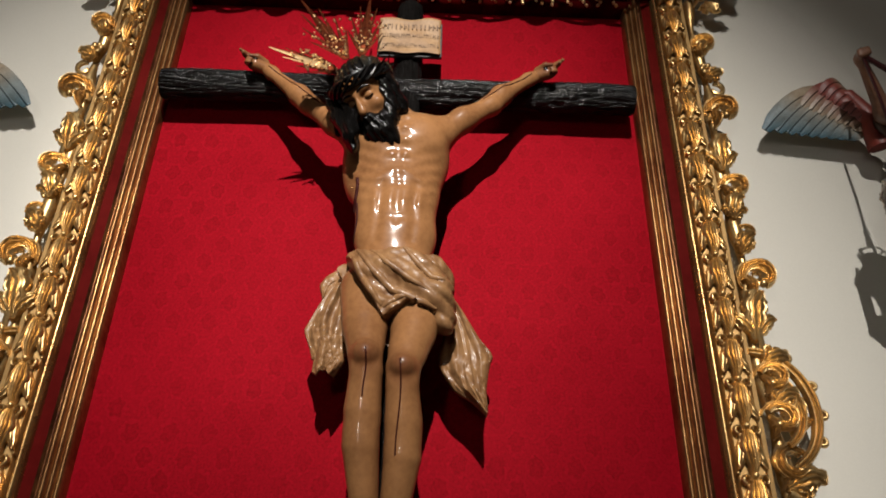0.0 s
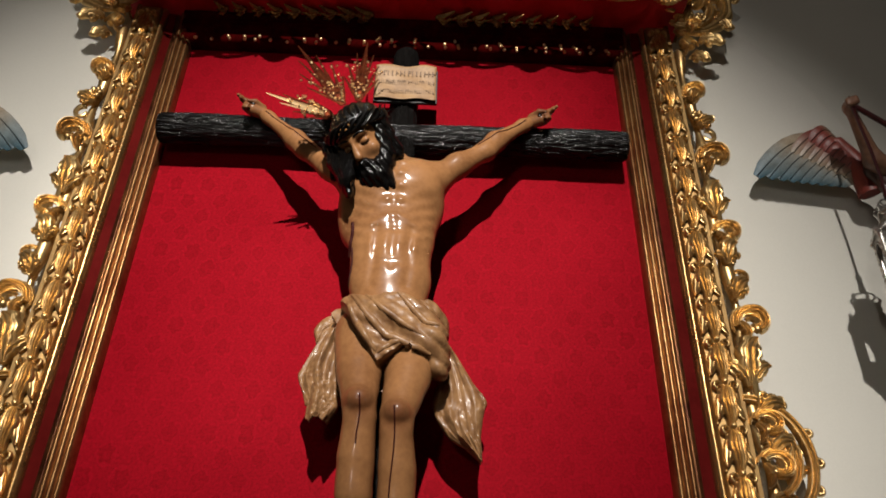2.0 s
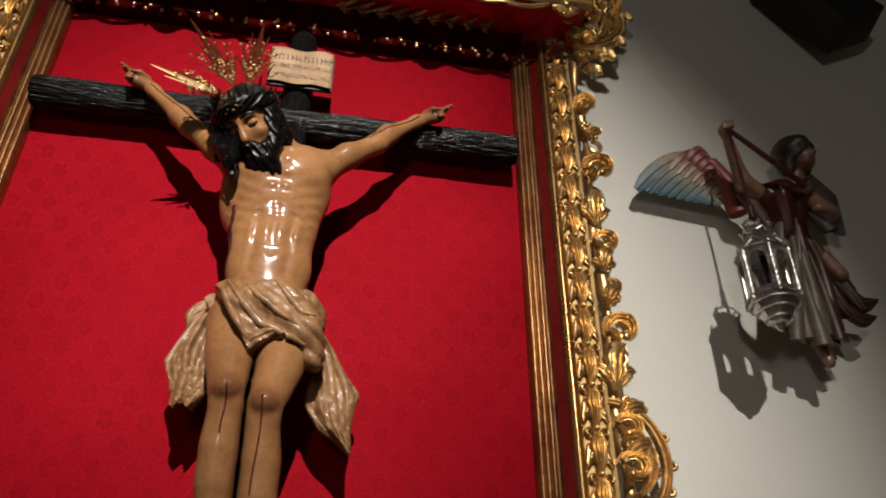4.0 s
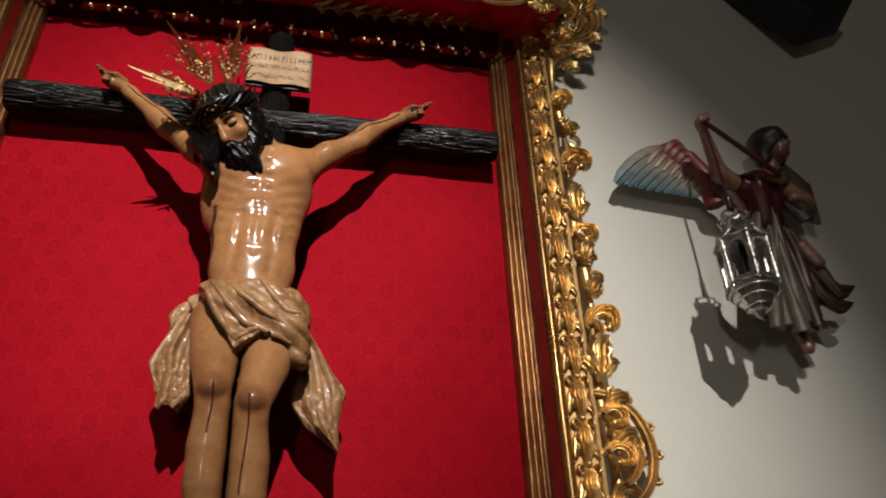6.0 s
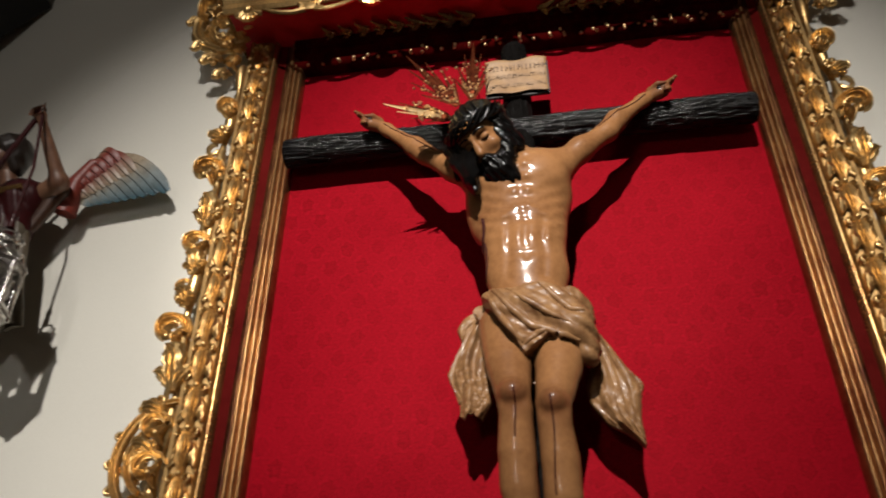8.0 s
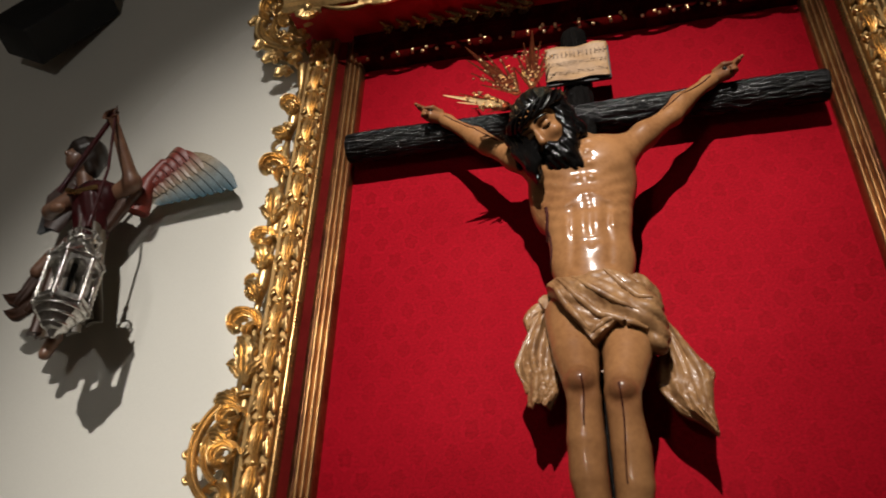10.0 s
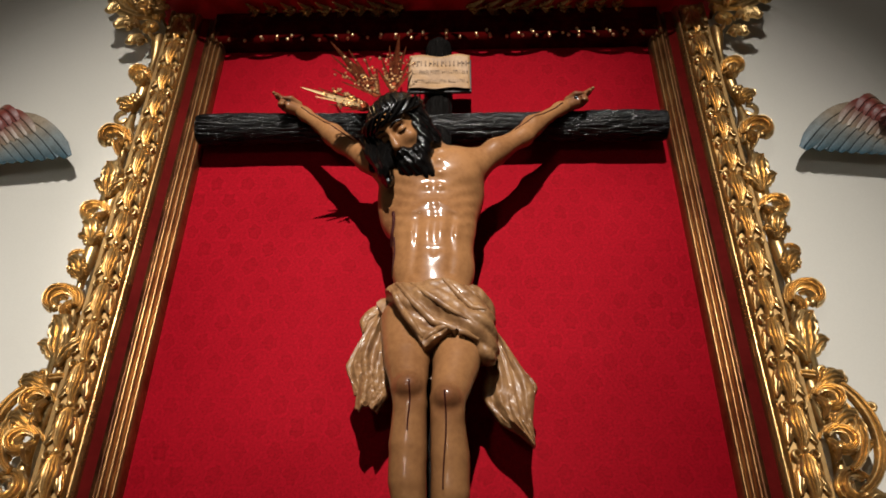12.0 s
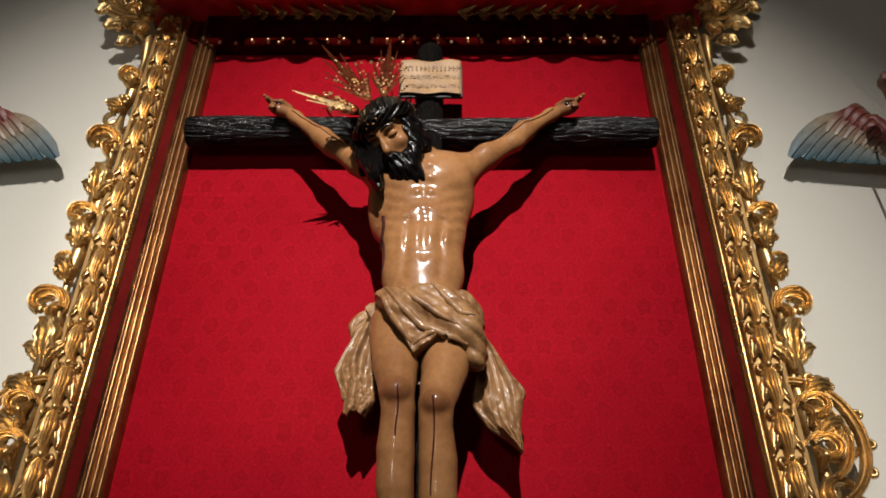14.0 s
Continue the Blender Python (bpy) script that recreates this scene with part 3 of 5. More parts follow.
# the openwork border outside the rails, built for one side and mirrored
def border():
    out = []
    y = 0.0

    def piece(name, build):
        build(Pieces(out, name))

    def scroll_1(s):
        volute(s.fresh("scroll"), (1.205, y, 3.93), 0.050, 0.016, 200, -430)
        plume(s.fresh("acanthus_plume"), (1.185, y, 3.87), 70, 0.07, 0.04, 3)
    def flower(s):
        rosette(s.fresh("rosette"), (1.20, y - 0.01, 3.80), 0.030)
        plume(s.fresh("acanthus_plume"), (1.19, y, 3.745), 25, 0.07, 0.05, 4)
        s.tube(arc((1.225, y, 3.70), 0.035, 0.012, 100, -190), taper(14, 0.012, 0.006), 7)
    def scroll_2(s):
        volute(s.fresh("scroll"), (1.225, y, 3.585), 0.066, 0.019, 190, -440)
        s.tube(arc((1.20, y, 3.55), 0.03, 0.03, 90, 200), 0.012, 7)
    def plume_1(s):
        plume(s.fresh("acanthus_plume"), (1.185, y, 3.305), 84, 0.165, 0.062, 5, 34)
        s.tube([(1.185, y, 3.50), (1.19, y - 0.02, 3.40), (1.20, y - 0.01, 3.29)], [0.008, 0.013, 0.01], 7)
    def scroll_3(s):
        volute(s.fresh("scroll"), (1.212, y, 3.235), 0.054, 0.017, 170, -430)
        plume(s.fresh("acanthus_plume"), (1.19, y, 3.10), 80, 0.11, 0.05, 3, 70)
    def curl(s):
        volute(s.fresh("scroll"), (1.222, y, 3.05), 0.034, 0.011, 120, -400, False)
        plume(s.fresh("acanthus_plume"), (1.19, y, 2.965), 60, 0.09, 0.05, 4)
        rosette(s.fresh("rosette"), (1.205, y - 0.01, 3.115), 0.02)
    def scroll_4(s):
        volute(s.fresh("scroll"), (1.228, y, 2.87), 0.066, 0.020, 195, -450)
        s.tube(arc((1.20, y, 2.79), 0.03, 0.014, 80, 260), taper(14, 0.012, 0.008), 7)
    def plume_2(s):
        plume(s.fresh("acanthus_plume"), (1.182, y, 2.64), 80, 0.185, 0.066, 5, 36)
        s.tube([(1.185, y, 2.78), (1.19, y - 0.02, 2.70), (1.20, y - 0.01, 2.60)], [0.008, 0.013, 0.01], 7)
    def bracket(s):
        def bow(r0, r1, a0, a1, n, y1):
            return [(1.155 + 0.84 * (px - 1.155), py, pz) for px, py, pz in arc((1.155, y, 2.40), r0, r1, a0, a1, n, 0, y1)]
        s.fresh("scroll_band").ribbon(bow(0.205, 0.185, 92, -62, 34, -0.02), taper(34, 0.012, 0.020, 0.014), taper(34, 0.016, 0.024, 0.016), 3, 0.4, nu=13)
        s.fresh("scroll_band").ribbon(bow(0.150, 0.120, 70, -60, 30, -0.035), taper(30, 0.010, 0.020, 0.010), taper(30, 0.014, 0.024, 0.012), 3, 0.45, nu=13)
        volute(s.fresh("scroll"), (1.205, y - 0.012, 2.515), 0.050, 0.019, 160, -400)
        volute(s.fresh("scroll"), (1.205, y - 0.012, 2.385), 0.054, 0.020, 150, -400)
        volute(s.fresh("scroll"), (1.215, y, 2.25), 0.06, 0.020, 40, 400)
        for a in (74, 54, 22, -4, -28):
            px, pz = 1.155 + 0.172 * math.cos(radians(a)), 2.40 + 0.205 * math.sin(radians(a))
            s.fresh("curl").ribbon(arc((px + 0.010, y - 0.012, pz + 0.010), 0.016, 0.005, a + 150, a - 150, 14), taper(14, 0.008, 0.009, 0.004), taper(14, 0.008, 0.012, 0.006), 1, 0.3, nu=7)
        plume(s.fresh("acanthus_plume"), (1.185, y, 2.56), 20, 0.09, 0.050, 4)
        plume(s.fresh("acanthus_plume"), (1.245, y, 2.33), 75, 0.13, 0.046, 4, 30)
        plume(s.fresh("acanthus_plume"), (1.19, y, 2.42), 35, 0.10, 0.050, 4, 60)
        plume(s.fresh("acanthus_plume"), (1.19, y, 2.18), 20, 0.12, 0.06, 4, 60)
    def lower(s):
        s.tube(arc((1.165, y, 2.0), 0.17, 0.06, 80, -110, 18), taper(18, 0.02, 0.014), 8)
        volute(s.fresh("scroll"), (1.235, y, 2.03), 0.06, 0.018, 140, -430)
        plume(s.fresh("acanthus_plume"), (1.19, y, 1.85), 60, 0.16, 0.07, 5)
        plume(s.fresh("acanthus_plume"), (1.19, y, 1.60), 75, 0.16, 0.06, 4)
        volute(s.fresh("scroll"), (1.225, y, 1.55), 0.06, 0.018, 190, -430)
    for name, build in (("scroll", scroll_1), ("flower", flower), ("scroll", scroll_2), ("acanthus_plume", plume_1), ("scroll", scroll_3), ("curl", curl),
                        ("scroll", scroll_4), ("acanthus_plume", plume_2), ("scroll_bracket", bracket), ("scroll_bracket", lower)):
        piece(name, build)
    return out


def corner():
    """The heavy scrolled corner below the cornice."""
    out = []
    s = Pieces(out, "corner")
    y = -0.06
    s.fresh("scroll_band").ribbon(arc((1.235, y, 4.385), 0.165, 0.150, -120, 75, 34, 0.0, -0.03), taper(34, 0.018, 0.034, 0.020), taper(34, 0.016, 0.030, 0.016), 3, 0.4, nu=15, lobes=0.25, waves=7)
    s.fresh("scroll_band").ribbon(arc((1.215, y - 0.02, 4.335), 0.105, 0.075, -140, 120, 30, 0.0, -0.03), taper(30, 0.014, 0.024, 0.012), taper(30, 0.014, 0.024, 0.012), 3, 0.4, nu=13, lobes=0.25, waves=6)
    for c, r, a, turn in (((1.275, y - 0.045, 4.375), 0.040, 90, -420), ((1.165, y - 0.04, 4.285), 0.036, 30, 430), ((1.225, y - 0.04, 4.225), 0.034, 200, -430), ((1.255, y - 0.06, 4.50), 0.048, 250, -430), ((1.345, y - 0.02, 4.345), 0.030, 20, -400), ((1.17, y - 0.02, 4.20), 0.028, 100, 400)):
        volute(s.fresh("scroll"), c, r, r * 0.34, a, turn)
    volute(s.fresh("scroll"), (1.20, y, 4.14), 0.045, 0.015, 30, 420)
    volute(s.fresh("scroll"), (1.33, y - 0.03, 4.47), 0.075, 0.021, -80, 440)
    volute(s.fresh("scroll"), (1.22, y - 0.05, 4.34), 0.062, 0.018, 180, -440)
    volute(s.fresh("scroll"), (1.14, y - 0.08, 4.42), 0.05, 0.017, 240, 420)
    for p, a, l in (((1.25, y, 4.18), -20, 0.10), ((1.31, y, 4.30), -35, 0.11), ((1.36, y, 4.44), -10, 0.10), ((1.20, y, 4.08), -40, 0.07), ((1.18, y - 0.03, 4.24), 80, 0.12),
                    ((1.27, y - 0.03, 4.42), 100, 0.15), ((1.10, y - 0.06, 4.36), -80, 0.10), ((1.16, y - 0.06, 4.5), 60, 0.16)):
        plume(s.fresh("acanthus_plume"), p, a, l, 0.06, 4, 55)
    rosette(s.fresh("rosette"), (1.26, y - 0.05, 4.27), 0.03)
    return out


def spine():
    """The wavy backing from which the openwork grows."""
    return Shape().tube([(1.192 + 0.010 * math.sin(9 * z), 0.02, z) for z in np.arange(1.4, 4.2, 0.03)], [0.020 + 0.008 * math.sin(23 * z) for z in np.arange(1.4, 4.2, 0.03)], 8)


heavy = corner()
for name, s in heavy:
    s.v = [(px + 0.024, py + 0.050, pz + 0.060) for px, py, pz in s.v]
for name, s in [*border(), *heavy, ("border_spine", spine())]:
    s.v = [(px - 0.010, py, pz) for px, py, pz in s.v]
    for sgn in (1, -1):
        part(name, s if sgn == 1 else s.mirror(), GOLD, frame_ob)

# head of the frame: moulding with the cornice's shade put into its colour, red soffit with carved sprays, gilt cornice
# with hanging lobes
cornice = empty("cornice", "projecting gilt cornice with red soffit and pierced hanging lobes, over the frame", "cornice")
part("head_moulding", Shape().extrude([(back, 4.175), (0.052, 4.178), (0.036, 4.19), (0.034, 4.21), (0.046, 4.222), (0.04, 4.235), (0.02, 4.25), (0.02, 4.28), (0.03, 4.29), (0.01, 4.31), (0.01, 4.325), (back, 4.325)], "x", -0.95, 0.95), SHADEDRED, cornice, "dark red lacquered moulding above the damask, cornice shade put into its colour")
# small bright balls added to stand for glints on the glossy moulding
glint_bead = Shape().ball((0, 0, 0), (0.0075, 0.0075, 0.009), 6, 9).mesh("glint_bead", [SPARK])
rng = random.Random(11)
for i in range(14):
    for sgn in (1, -1):
        for k in range(rng.choice((1, 2, 2, 3))):
            ob = part("glint_bead", glint_bead, None, cornice)
            ob.location = (sgn * (0.04 + 0.064 * i) + rng.uniform(-0.014, 0.014), 0.034 + rng.uniform(-0.004, 0.004), 4.181 + 0.019 * k)
part("soffit", Shape().box((-1.19, -0.185, 4.327), (1.19, back, 4.36)), REDPAINT, cornice, "red painted soffit", False)
part("fascia", Shape().extrude([(-0.187, 4.30), (-0.20, 4.295), (-0.215, 4.31), (-0.21, 4.34), (-0.23, 4.36), (-0.24, 4.42), (-0.22, 4.45), (-0.26, 4.52), (-0.26, 4.6), (-0.187, 4.6)], "x", -1.2, 1.2), GOLD, cornice)
part("cap", Shape().box((-1.22, -0.187, 4.365), (1.22, back, 4.62)), OLDGOLD, cornice, "", False)
for sgn in (1, -1):
    spray = Shape()
    for i in range(9):
        x = sgn * (0.14 + 0.078 * i)
        k = 1 - 0.05 * i
        for u in (-1, 0, 1):
            spray.tube([(x, -0.01, 4.325), (x + sgn * 0.035 * k, -0.012 + u * 0.018, 4.305), (x + sgn * 0.075 * k, -0.012 + u * 0.042, 4.312)], [0.012, 0.019 * k, 0.004], 6)
        spray.ball((x, -0.012, 4.315), 0.012, 5, 7)
    part("carved_spray", spray, OLDGOLD, cornice, "dark gilt carved leaf spray")
lobe = Shape()
for i in range(-3, 4):
    lobe.tube([(0, -0.198, 4.30), (0.012 * i, -0.205, 4.27), (0.019 * i, -0.20, 4.235 + 0.004 * i * i)], [0.008, 0.013, 0.012], 7)
lobe.ball((0, -0.21, 4.285), 0.022, 6, 9)
lobe_mesh = lobe.mesh("lobe", [GOLD])
for i in range(5):
    ob = part("lobe", lobe_mesh, None, cornice)
    ob.location.x = -1.08 + 0.54 * i
for i in range(4):
    fest = Shape()
    a, b = -1.08 + 0.54 * i + 0.06, -1.08 + 0.54 * (i + 1) - 0.06
    c = (a + b) / 2
    for sgn in (1, -1):
        fest.tube([(c + sgn * 0.02, -0.2, 4.258), (c + sgn * 0.07, -0.2, 4.250), (c + sgn * 0.12, -0.2, 4.258), (c + sgn * 0.17, -0.2, 4.275), (c + sgn * 0.20, -0.2, 4.29)], [0.012, 0.011, 0.010, 0.009, 0.006], 7)
        fest.tube([(c + sgn * 0.05, -0.2, 4.30), (c + sgn * 0.035, -0.2, 4.28), (c + sgn * 0.04, -0.2, 4.26)], 0.012, 7)
    fest.box((c - 0.035, -0.205, 4.255), (c + 0.035, -0.195, 4.30), bevel=0.003)
    part("festoon", fest, GOLD, cornice)

# ---- cross ----
cross = empty("cross", "dark varnished log cross standing against the damask", "cross")


def log(p, q, r, sides=150, rings=190):
    """A barked log: long wandering ridges cut into a slightly uneven round."""
    s = Shape()
    p, q = Vector(p), Vector(q)
    s.tube([p.lerp(q, i / rings) + Vector((0, 0, 0.004 * math.sin(9 * i / rings))) for i in range(rings + 1)],
           [r * (1 + 0.03 * math.sin(7 * i / rings + 1) + 0.025 * math.sin(23 * i / rings)) * (0.92 if i in (0, rings) else 1) for i in range(rings + 1)], sides)
    way = (q - p).normalized()
    out = []
    for v in s.v:
        v = Vector(v)
        along = (v - p).dot(way)
        foot = p + along * way
        d = v - foot
        a = d.normalized()
        g = noise.noise(Vector((along * 7, 0, 0)) + a * 6.0) + 0.6 * noise.noise(Vector((along * 13, 5, 0)) + a * 11)
        out.append(tuple(foot + d * (1 + 0.19 * (0.5 - min(0.5, abs(g) * 1.4)) - 0.05)))
    s.v = out
    return s


part("beam", log((-0.905, 0.0, 3.637), (0.888, 0.0, 3.630), 0.0565), BARK, cross, "horizontal dark log with carved bark grain")
part("post", log((0.02, 0.005, 1.0), (0.02, 0.005, 4.09), 0.052, 80, 160), POSTBARK, cross, "upright dark log")

# ---- crucifix figure, one mesh ----
def limb(points, k=0.03):
    return union([cone(p, q, r, s) for (p, r), (q, s) in zip(points, points[1:])], k)


torso = union([
    ell((0.012, -0.145, 3.235), (0.156, 0.098, 0.150)), ell((-0.120, -0.115, 3.20), (0.055, 0.07, 0.15)), ell((0.125, -0.115, 3.22), (0.055, 0.07, 0.13)), ell((-0.055, -0.195, 3.27), (0.085, 0.052, 0.075)), ell((0.082, -0.195, 3.27), (0.085, 0.052, 0.075)),
    ell((0.014, -0.150, 3.06), (0.142, 0.088, 0.15)), ell((0.018, -0.150, 2.90), (0.131, 0.086, 0.15)), ell((0.02, -0.145, 2.72), (0.140, 0.100, 0.115)),
    cone((-0.125, -0.140, 3.325), (0.140, -0.135, 3.333), 0.056, 0.056)], 0.05)
arm_r = limb([((0.146, -0.150, 3.308), 0.054), ((0.230, -0.146, 3.386), 0.041), ((0.331, -0.128, 3.472), 0.0325), ((0.367, -0.120, 3.526), 0.034), ((0.475, -0.088, 3.638), 0.021), ((0.51, -0.08, 3.665), 0.0225)])
arm_l = limb([((-0.130, -0.150, 3.294), 0.053), ((-0.214, -0.146, 3.356), 0.041), ((-0.318, -0.128, 3.451), 0.0325), ((-0.355, -0.120, 3.496), 0.034), ((-0.474, -0.088, 3.627), 0.021), ((-0.505, -0.08, 3.662), 0.0225)])
leg_l = limb([((-0.058, -0.118, 2.72), 0.086), ((-0.052, -0.185, 2.57), 0.067), ((-0.040, -0.236, 2.460), 0.049), ((-0.036, -0.228, 2.410), 0.046), ((-0.040, -0.200, 2.31), 0.0520), ((-0.040, -0.180, 2.22), 0.0510), ((-0.020, -0.13, 2.05), 0.037), ((0.0, -0.12, 1.96), 0.034)], 0.003)
leg_r = limb([((0.102, -0.118, 2.72), 0.086), ((0.090, -0.190, 2.55), 0.067), ((0.068, -0.244, 2.424), 0.049), ((0.066, -0.236, 2.374), 0.046), ((0.074, -0.208, 2.28), 0.0520), ((0.074, -0.188, 2.19), 0.0510), ((0.054, -0.14, 2.02), 0.037), ((0.040, -0.13, 1.94), 0.034)], 0.003)
feet = union([cone((0.0, -0.14, 1.95), (0.02, -0.20, 1.82), 0.036, 0.028), cone((0.035, -0.17, 1.93), (0.025, -0.235, 1.80), 0.036, 0.028)], 0.01)


def legs(x, y, z):
    return np.minimum(np.minimum(leg_l(x, y, z), leg_r(x, y, z)), feet(x, y, z))


knees = union([ell((-0.039, -0.274, 2.452), (0.033, 0.030, 0.033)), ell((0.067, -0.282, 2.415), (0.033, 0.032, 0.033)),
               cone((-0.037, -0.262, 2.43), (-0.037, -0.238, 2.33), 0.016, 0.012), cone((0.068, -0.270, 2.39), (0.070, -0.246, 2.29), 0.016, 0.012),
               ell((-0.062, -0.246, 2.41), (0.014, 0.018, 0.022)), ell((-0.014, -0.246, 2.41), (0.014, 0.018, 0.022)), ell((0.043, -0.254, 2.375), (0.014, 0.018, 0.022)), ell((0.092, -0.254, 2.375), (0.014, 0.018, 0.022))], 0.006)


def hand(wrist, way):
    """A half-closed hand, palm forwards: the index finger stretched, the others curled over the palm."""
    w = Vector(way).normalized()
    up = (Vector((0, 0, 1)) - w.z * w).normalized()
    fore = Vector((0, -1, 0)) - Vector((0, -1, 0)).dot(w) * w
    fore = (fore - fore.dot(up) * up).normalized()
    wr = Vector(wrist)
    palm = wr + 0.045 * w
    out = [cone(wr, palm, 0.023, 0.029, 0.8), cone(wr, palm - 0.012 * up + 0.012 * fore, 0.020, 0.022)]
    for i in range(4):
        p = palm + up * (0.0135 * (1.5 - i)) + 0.014 * w
        for k in range(3):
            a = radians((14, 30, 45)[k] if i == 0 else (25, 62, 84)[k] if i == 1 else (48 + 6 * i, 112, 158)[k])
            q = p + ((0.032, 0.022, 0.016)[k] - 0.0015 * i) * (math.cos(a) * w + math.sin(a) * (fore - 0.35 * up).normalized())
            out.append(cone(p, q, 0.0098 - 0.0012 * k, 0.0088 - 0.0012 * k))
            p = q
    p = wr + 0.018 * w + 0.018 * up + 0.010 * fore
    q = p + 0.030 * w + 0.020 * fore - 0.004 * up
    out += [cone(p, q, 0.0125, 0.0098), cone(q, q + 0.020 * w - 0.016 * up + 0.008 * fore, 0.0096, 0.0065)]
    return union(out, 0.004)


palm_r = hand((0.500, -0.08, 3.660), (0.90, -0.06, 0.40))
palm_l = hand((-0.495, -0.08, 3.653), (-0.90, -0.10, 0.40))
neck = union([cone((0.015, -0.12, 3.38), (-0.055, -0.20, 3.43), 0.052, 0.050), cone((0.05, -0.17, 3.34), (-0.02, -0.21, 3.45), 0.02, 0.018)], 0.03)


def relief(x, y, z):
    """Ribs, breastbone, navel and the muscles of the belly, as a shallow change of depth."""
    u = x - 0.018 - 0.01 * (3.2 - z) + 0.004 * np.sin(14 * z) + 0.002 * np.sin(47 * z)
    front = np.clip((-0.15 - y) / 0.05, 0, 1)
    mid_line = np.exp(-(u / 0.010) ** 2) * ((z > 2.94) & (z < 3.33)) * 0.0035
    ribs = 0.0022 * np.cos((z - 0.55 * np.abs(u)) * 2 * np.pi / 0.042) * np.exp(-((z - 3.10) / 0.10) ** 2) * np.clip((np.abs(u) - 0.045) / 0.03, 0, 1)
    col = np.exp(-((np.abs(u) - 0.022) / 0.014) ** 2)
    bars = 0.0060 * np.clip(np.cos((z - 3.262) * 2 * np.pi / 0.050), -0.4, 1) * col * ((z > 3.13) & (z < 3.33))
    bars = bars + 0.0048 * col * (np.exp(-((z - 2.985) / 0.040) ** 2)) + 0.0075 * np.exp(-((np.abs(u) - 0.070) / 0.012) ** 2 - ((z - 2.985) / 0.035) ** 2)
    arch = 0.008 * np.exp(-((z - (3.10 - 3.2 * u * u - 0.25 * np.abs(u))) / 0.012) ** 2) * np.exp(-(u / 0.09) ** 2)
    belly = 0.005 * np.exp(-((np.abs(u) - 0.055) / 0.012) ** 2) * ((z > 2.84) & (z < 3.06))
    rows = 0.005 * (np.exp(-((z - 3.045) / 0.012) ** 2) + np.exp(-((z - 2.925) / 0.014) ** 2)) * np.exp(-(u / 0.05) ** 2)
    navel = 0.005 * np.exp(-((u / 0.009) ** 2 + ((z - 2.905) / 0.011) ** 2))
    ripple = 0.0007 * np.sin(41 * x + 23 * z) * np.sin(37 * z - 19 * x) + 0.0004 * np.sin(90 * z + 30 * x)
    return front * (mid_line + belly + rows + navel - ribs - bars - arch * 0.7 + ripple)


HEAD = Matrix.Rotation(radians(-20), 3, "Z") @ Matrix.Rotation(radians(46), 3, "X") @ Matrix.Rotation(radians(-20), 3, "Y")
HC = Vector((-0.088, -0.235, 3.388))
HEAD_SIZE = 1.10


def in_head(f):
    t = np.array(HEAD.transposed())

    def g(x, y, z):
        a, b, c = (x - HC[0]) / HEAD_SIZE, (y - HC[1]) / HEAD_SIZE, (z - HC[2]) / HEAD_SIZE
        return f(t[0, 0] * a + t[0, 1] * b + t[0, 2] * c, t[1, 0] * a + t[1, 1] * b + t[1, 2] * c, t[2, 0] * a + t[2, 1] * b + t[2, 2] * c)
    return g


face_raw = union([ell((0, 0, 0.03), (0.076, 0.092, 0.085)), ell((0, -0.035, -0.035), (0.060, 0.058, 0.080)), ell((0, -0.078, 0.032), (0.052, 0.020, 0.014)),
                  cone((0, -0.093, 0.022), (0, -0.115, -0.028), 0.009, 0.013), ell((0.035, -0.070, -0.022), (0.024, 0.02, 0.02)), ell((-0.035, -0.070, -0.022), (0.024, 0.02, 0.02)),
                  ell((0, -0.086, -0.062), (0.022, 0.016, 0.008))], 0.014)
sockets = [ell((s * 0.031, -0.100, 0.010), (0.024, 0.021, 0.015)) for s in (1, -1)]
lids = [ell((s * 0.031, -0.076, 0.008), (0.016, 0.014, 0.011)) for s in (1, -1)]


def face(x, y, z):
    d = face_raw(x, y, z)
    for g in sockets:
        d = -smin(-d, g(x, y, z), 0.008)
    for g in lids:
        d = smin(d, g(x, y, z), 0.004)
    return d


def strands(d, x, y, z, k, amount):
    return d + amount * np.sin(k * x + 9 * np.sin(11 * z + 3 * y)) + 0.5 * amount * np.sin(1.9 * k * y + 20 * z + 6 * np.sin(17 * x))


hair_raw = union([ell((0, 0.018, 0.050), (0.092, 0.098, 0.086)), cone((-0.080, -0.02, 0.03), (-0.085, -0.045, -0.09), 0.034, 0.030), cone((0.074, 0.0, 0.04), (0.074, -0.005, -0.07), 0.028, 0.024),
                  ell((-0.02, 0.065, -0.03), (0.075, 0.05, 0.09))], 0.02)
beard_raw = union([cone((0.070, -0.030, 0.02), (0.060, -0.050, -0.06), 0.019, 0.026), cone((-0.070, -0.030, 0.02), (-0.060, -0.050, -0.06), 0.019, 0.026), cone((0.045, -0.06, -0.075), (0.022, -0.09, -0.130), 0.027, 0.022), cone((0, -0.082, -0.092), (0.004, -0.090, -0.148), 0.042, 0.022), cone((-0.060, -0.035, -0.045), (-0.02, -0.085, -0.100), 0.024, 0.030), cone((0.060, -0.035, -0.045), (0.02, -0.085, -0.100), 0.024, 0.030), cone((0.015, -0.085, -0.100), (0.028, -0.085, -0.150), 0.034, 0.024),
                   cone((-0.015, -0.085, -0.100), (-0.022, -0.088, -0.148), 0.034, 0.022), cone((0.0, -0.104, -0.048), (0.036, -0.088, -0.072), 0.012, 0.013), cone((0.0, -0.104, -0.048), (-0.036, -0.088, -0.072), 0.012, 0.013)], 0.012)


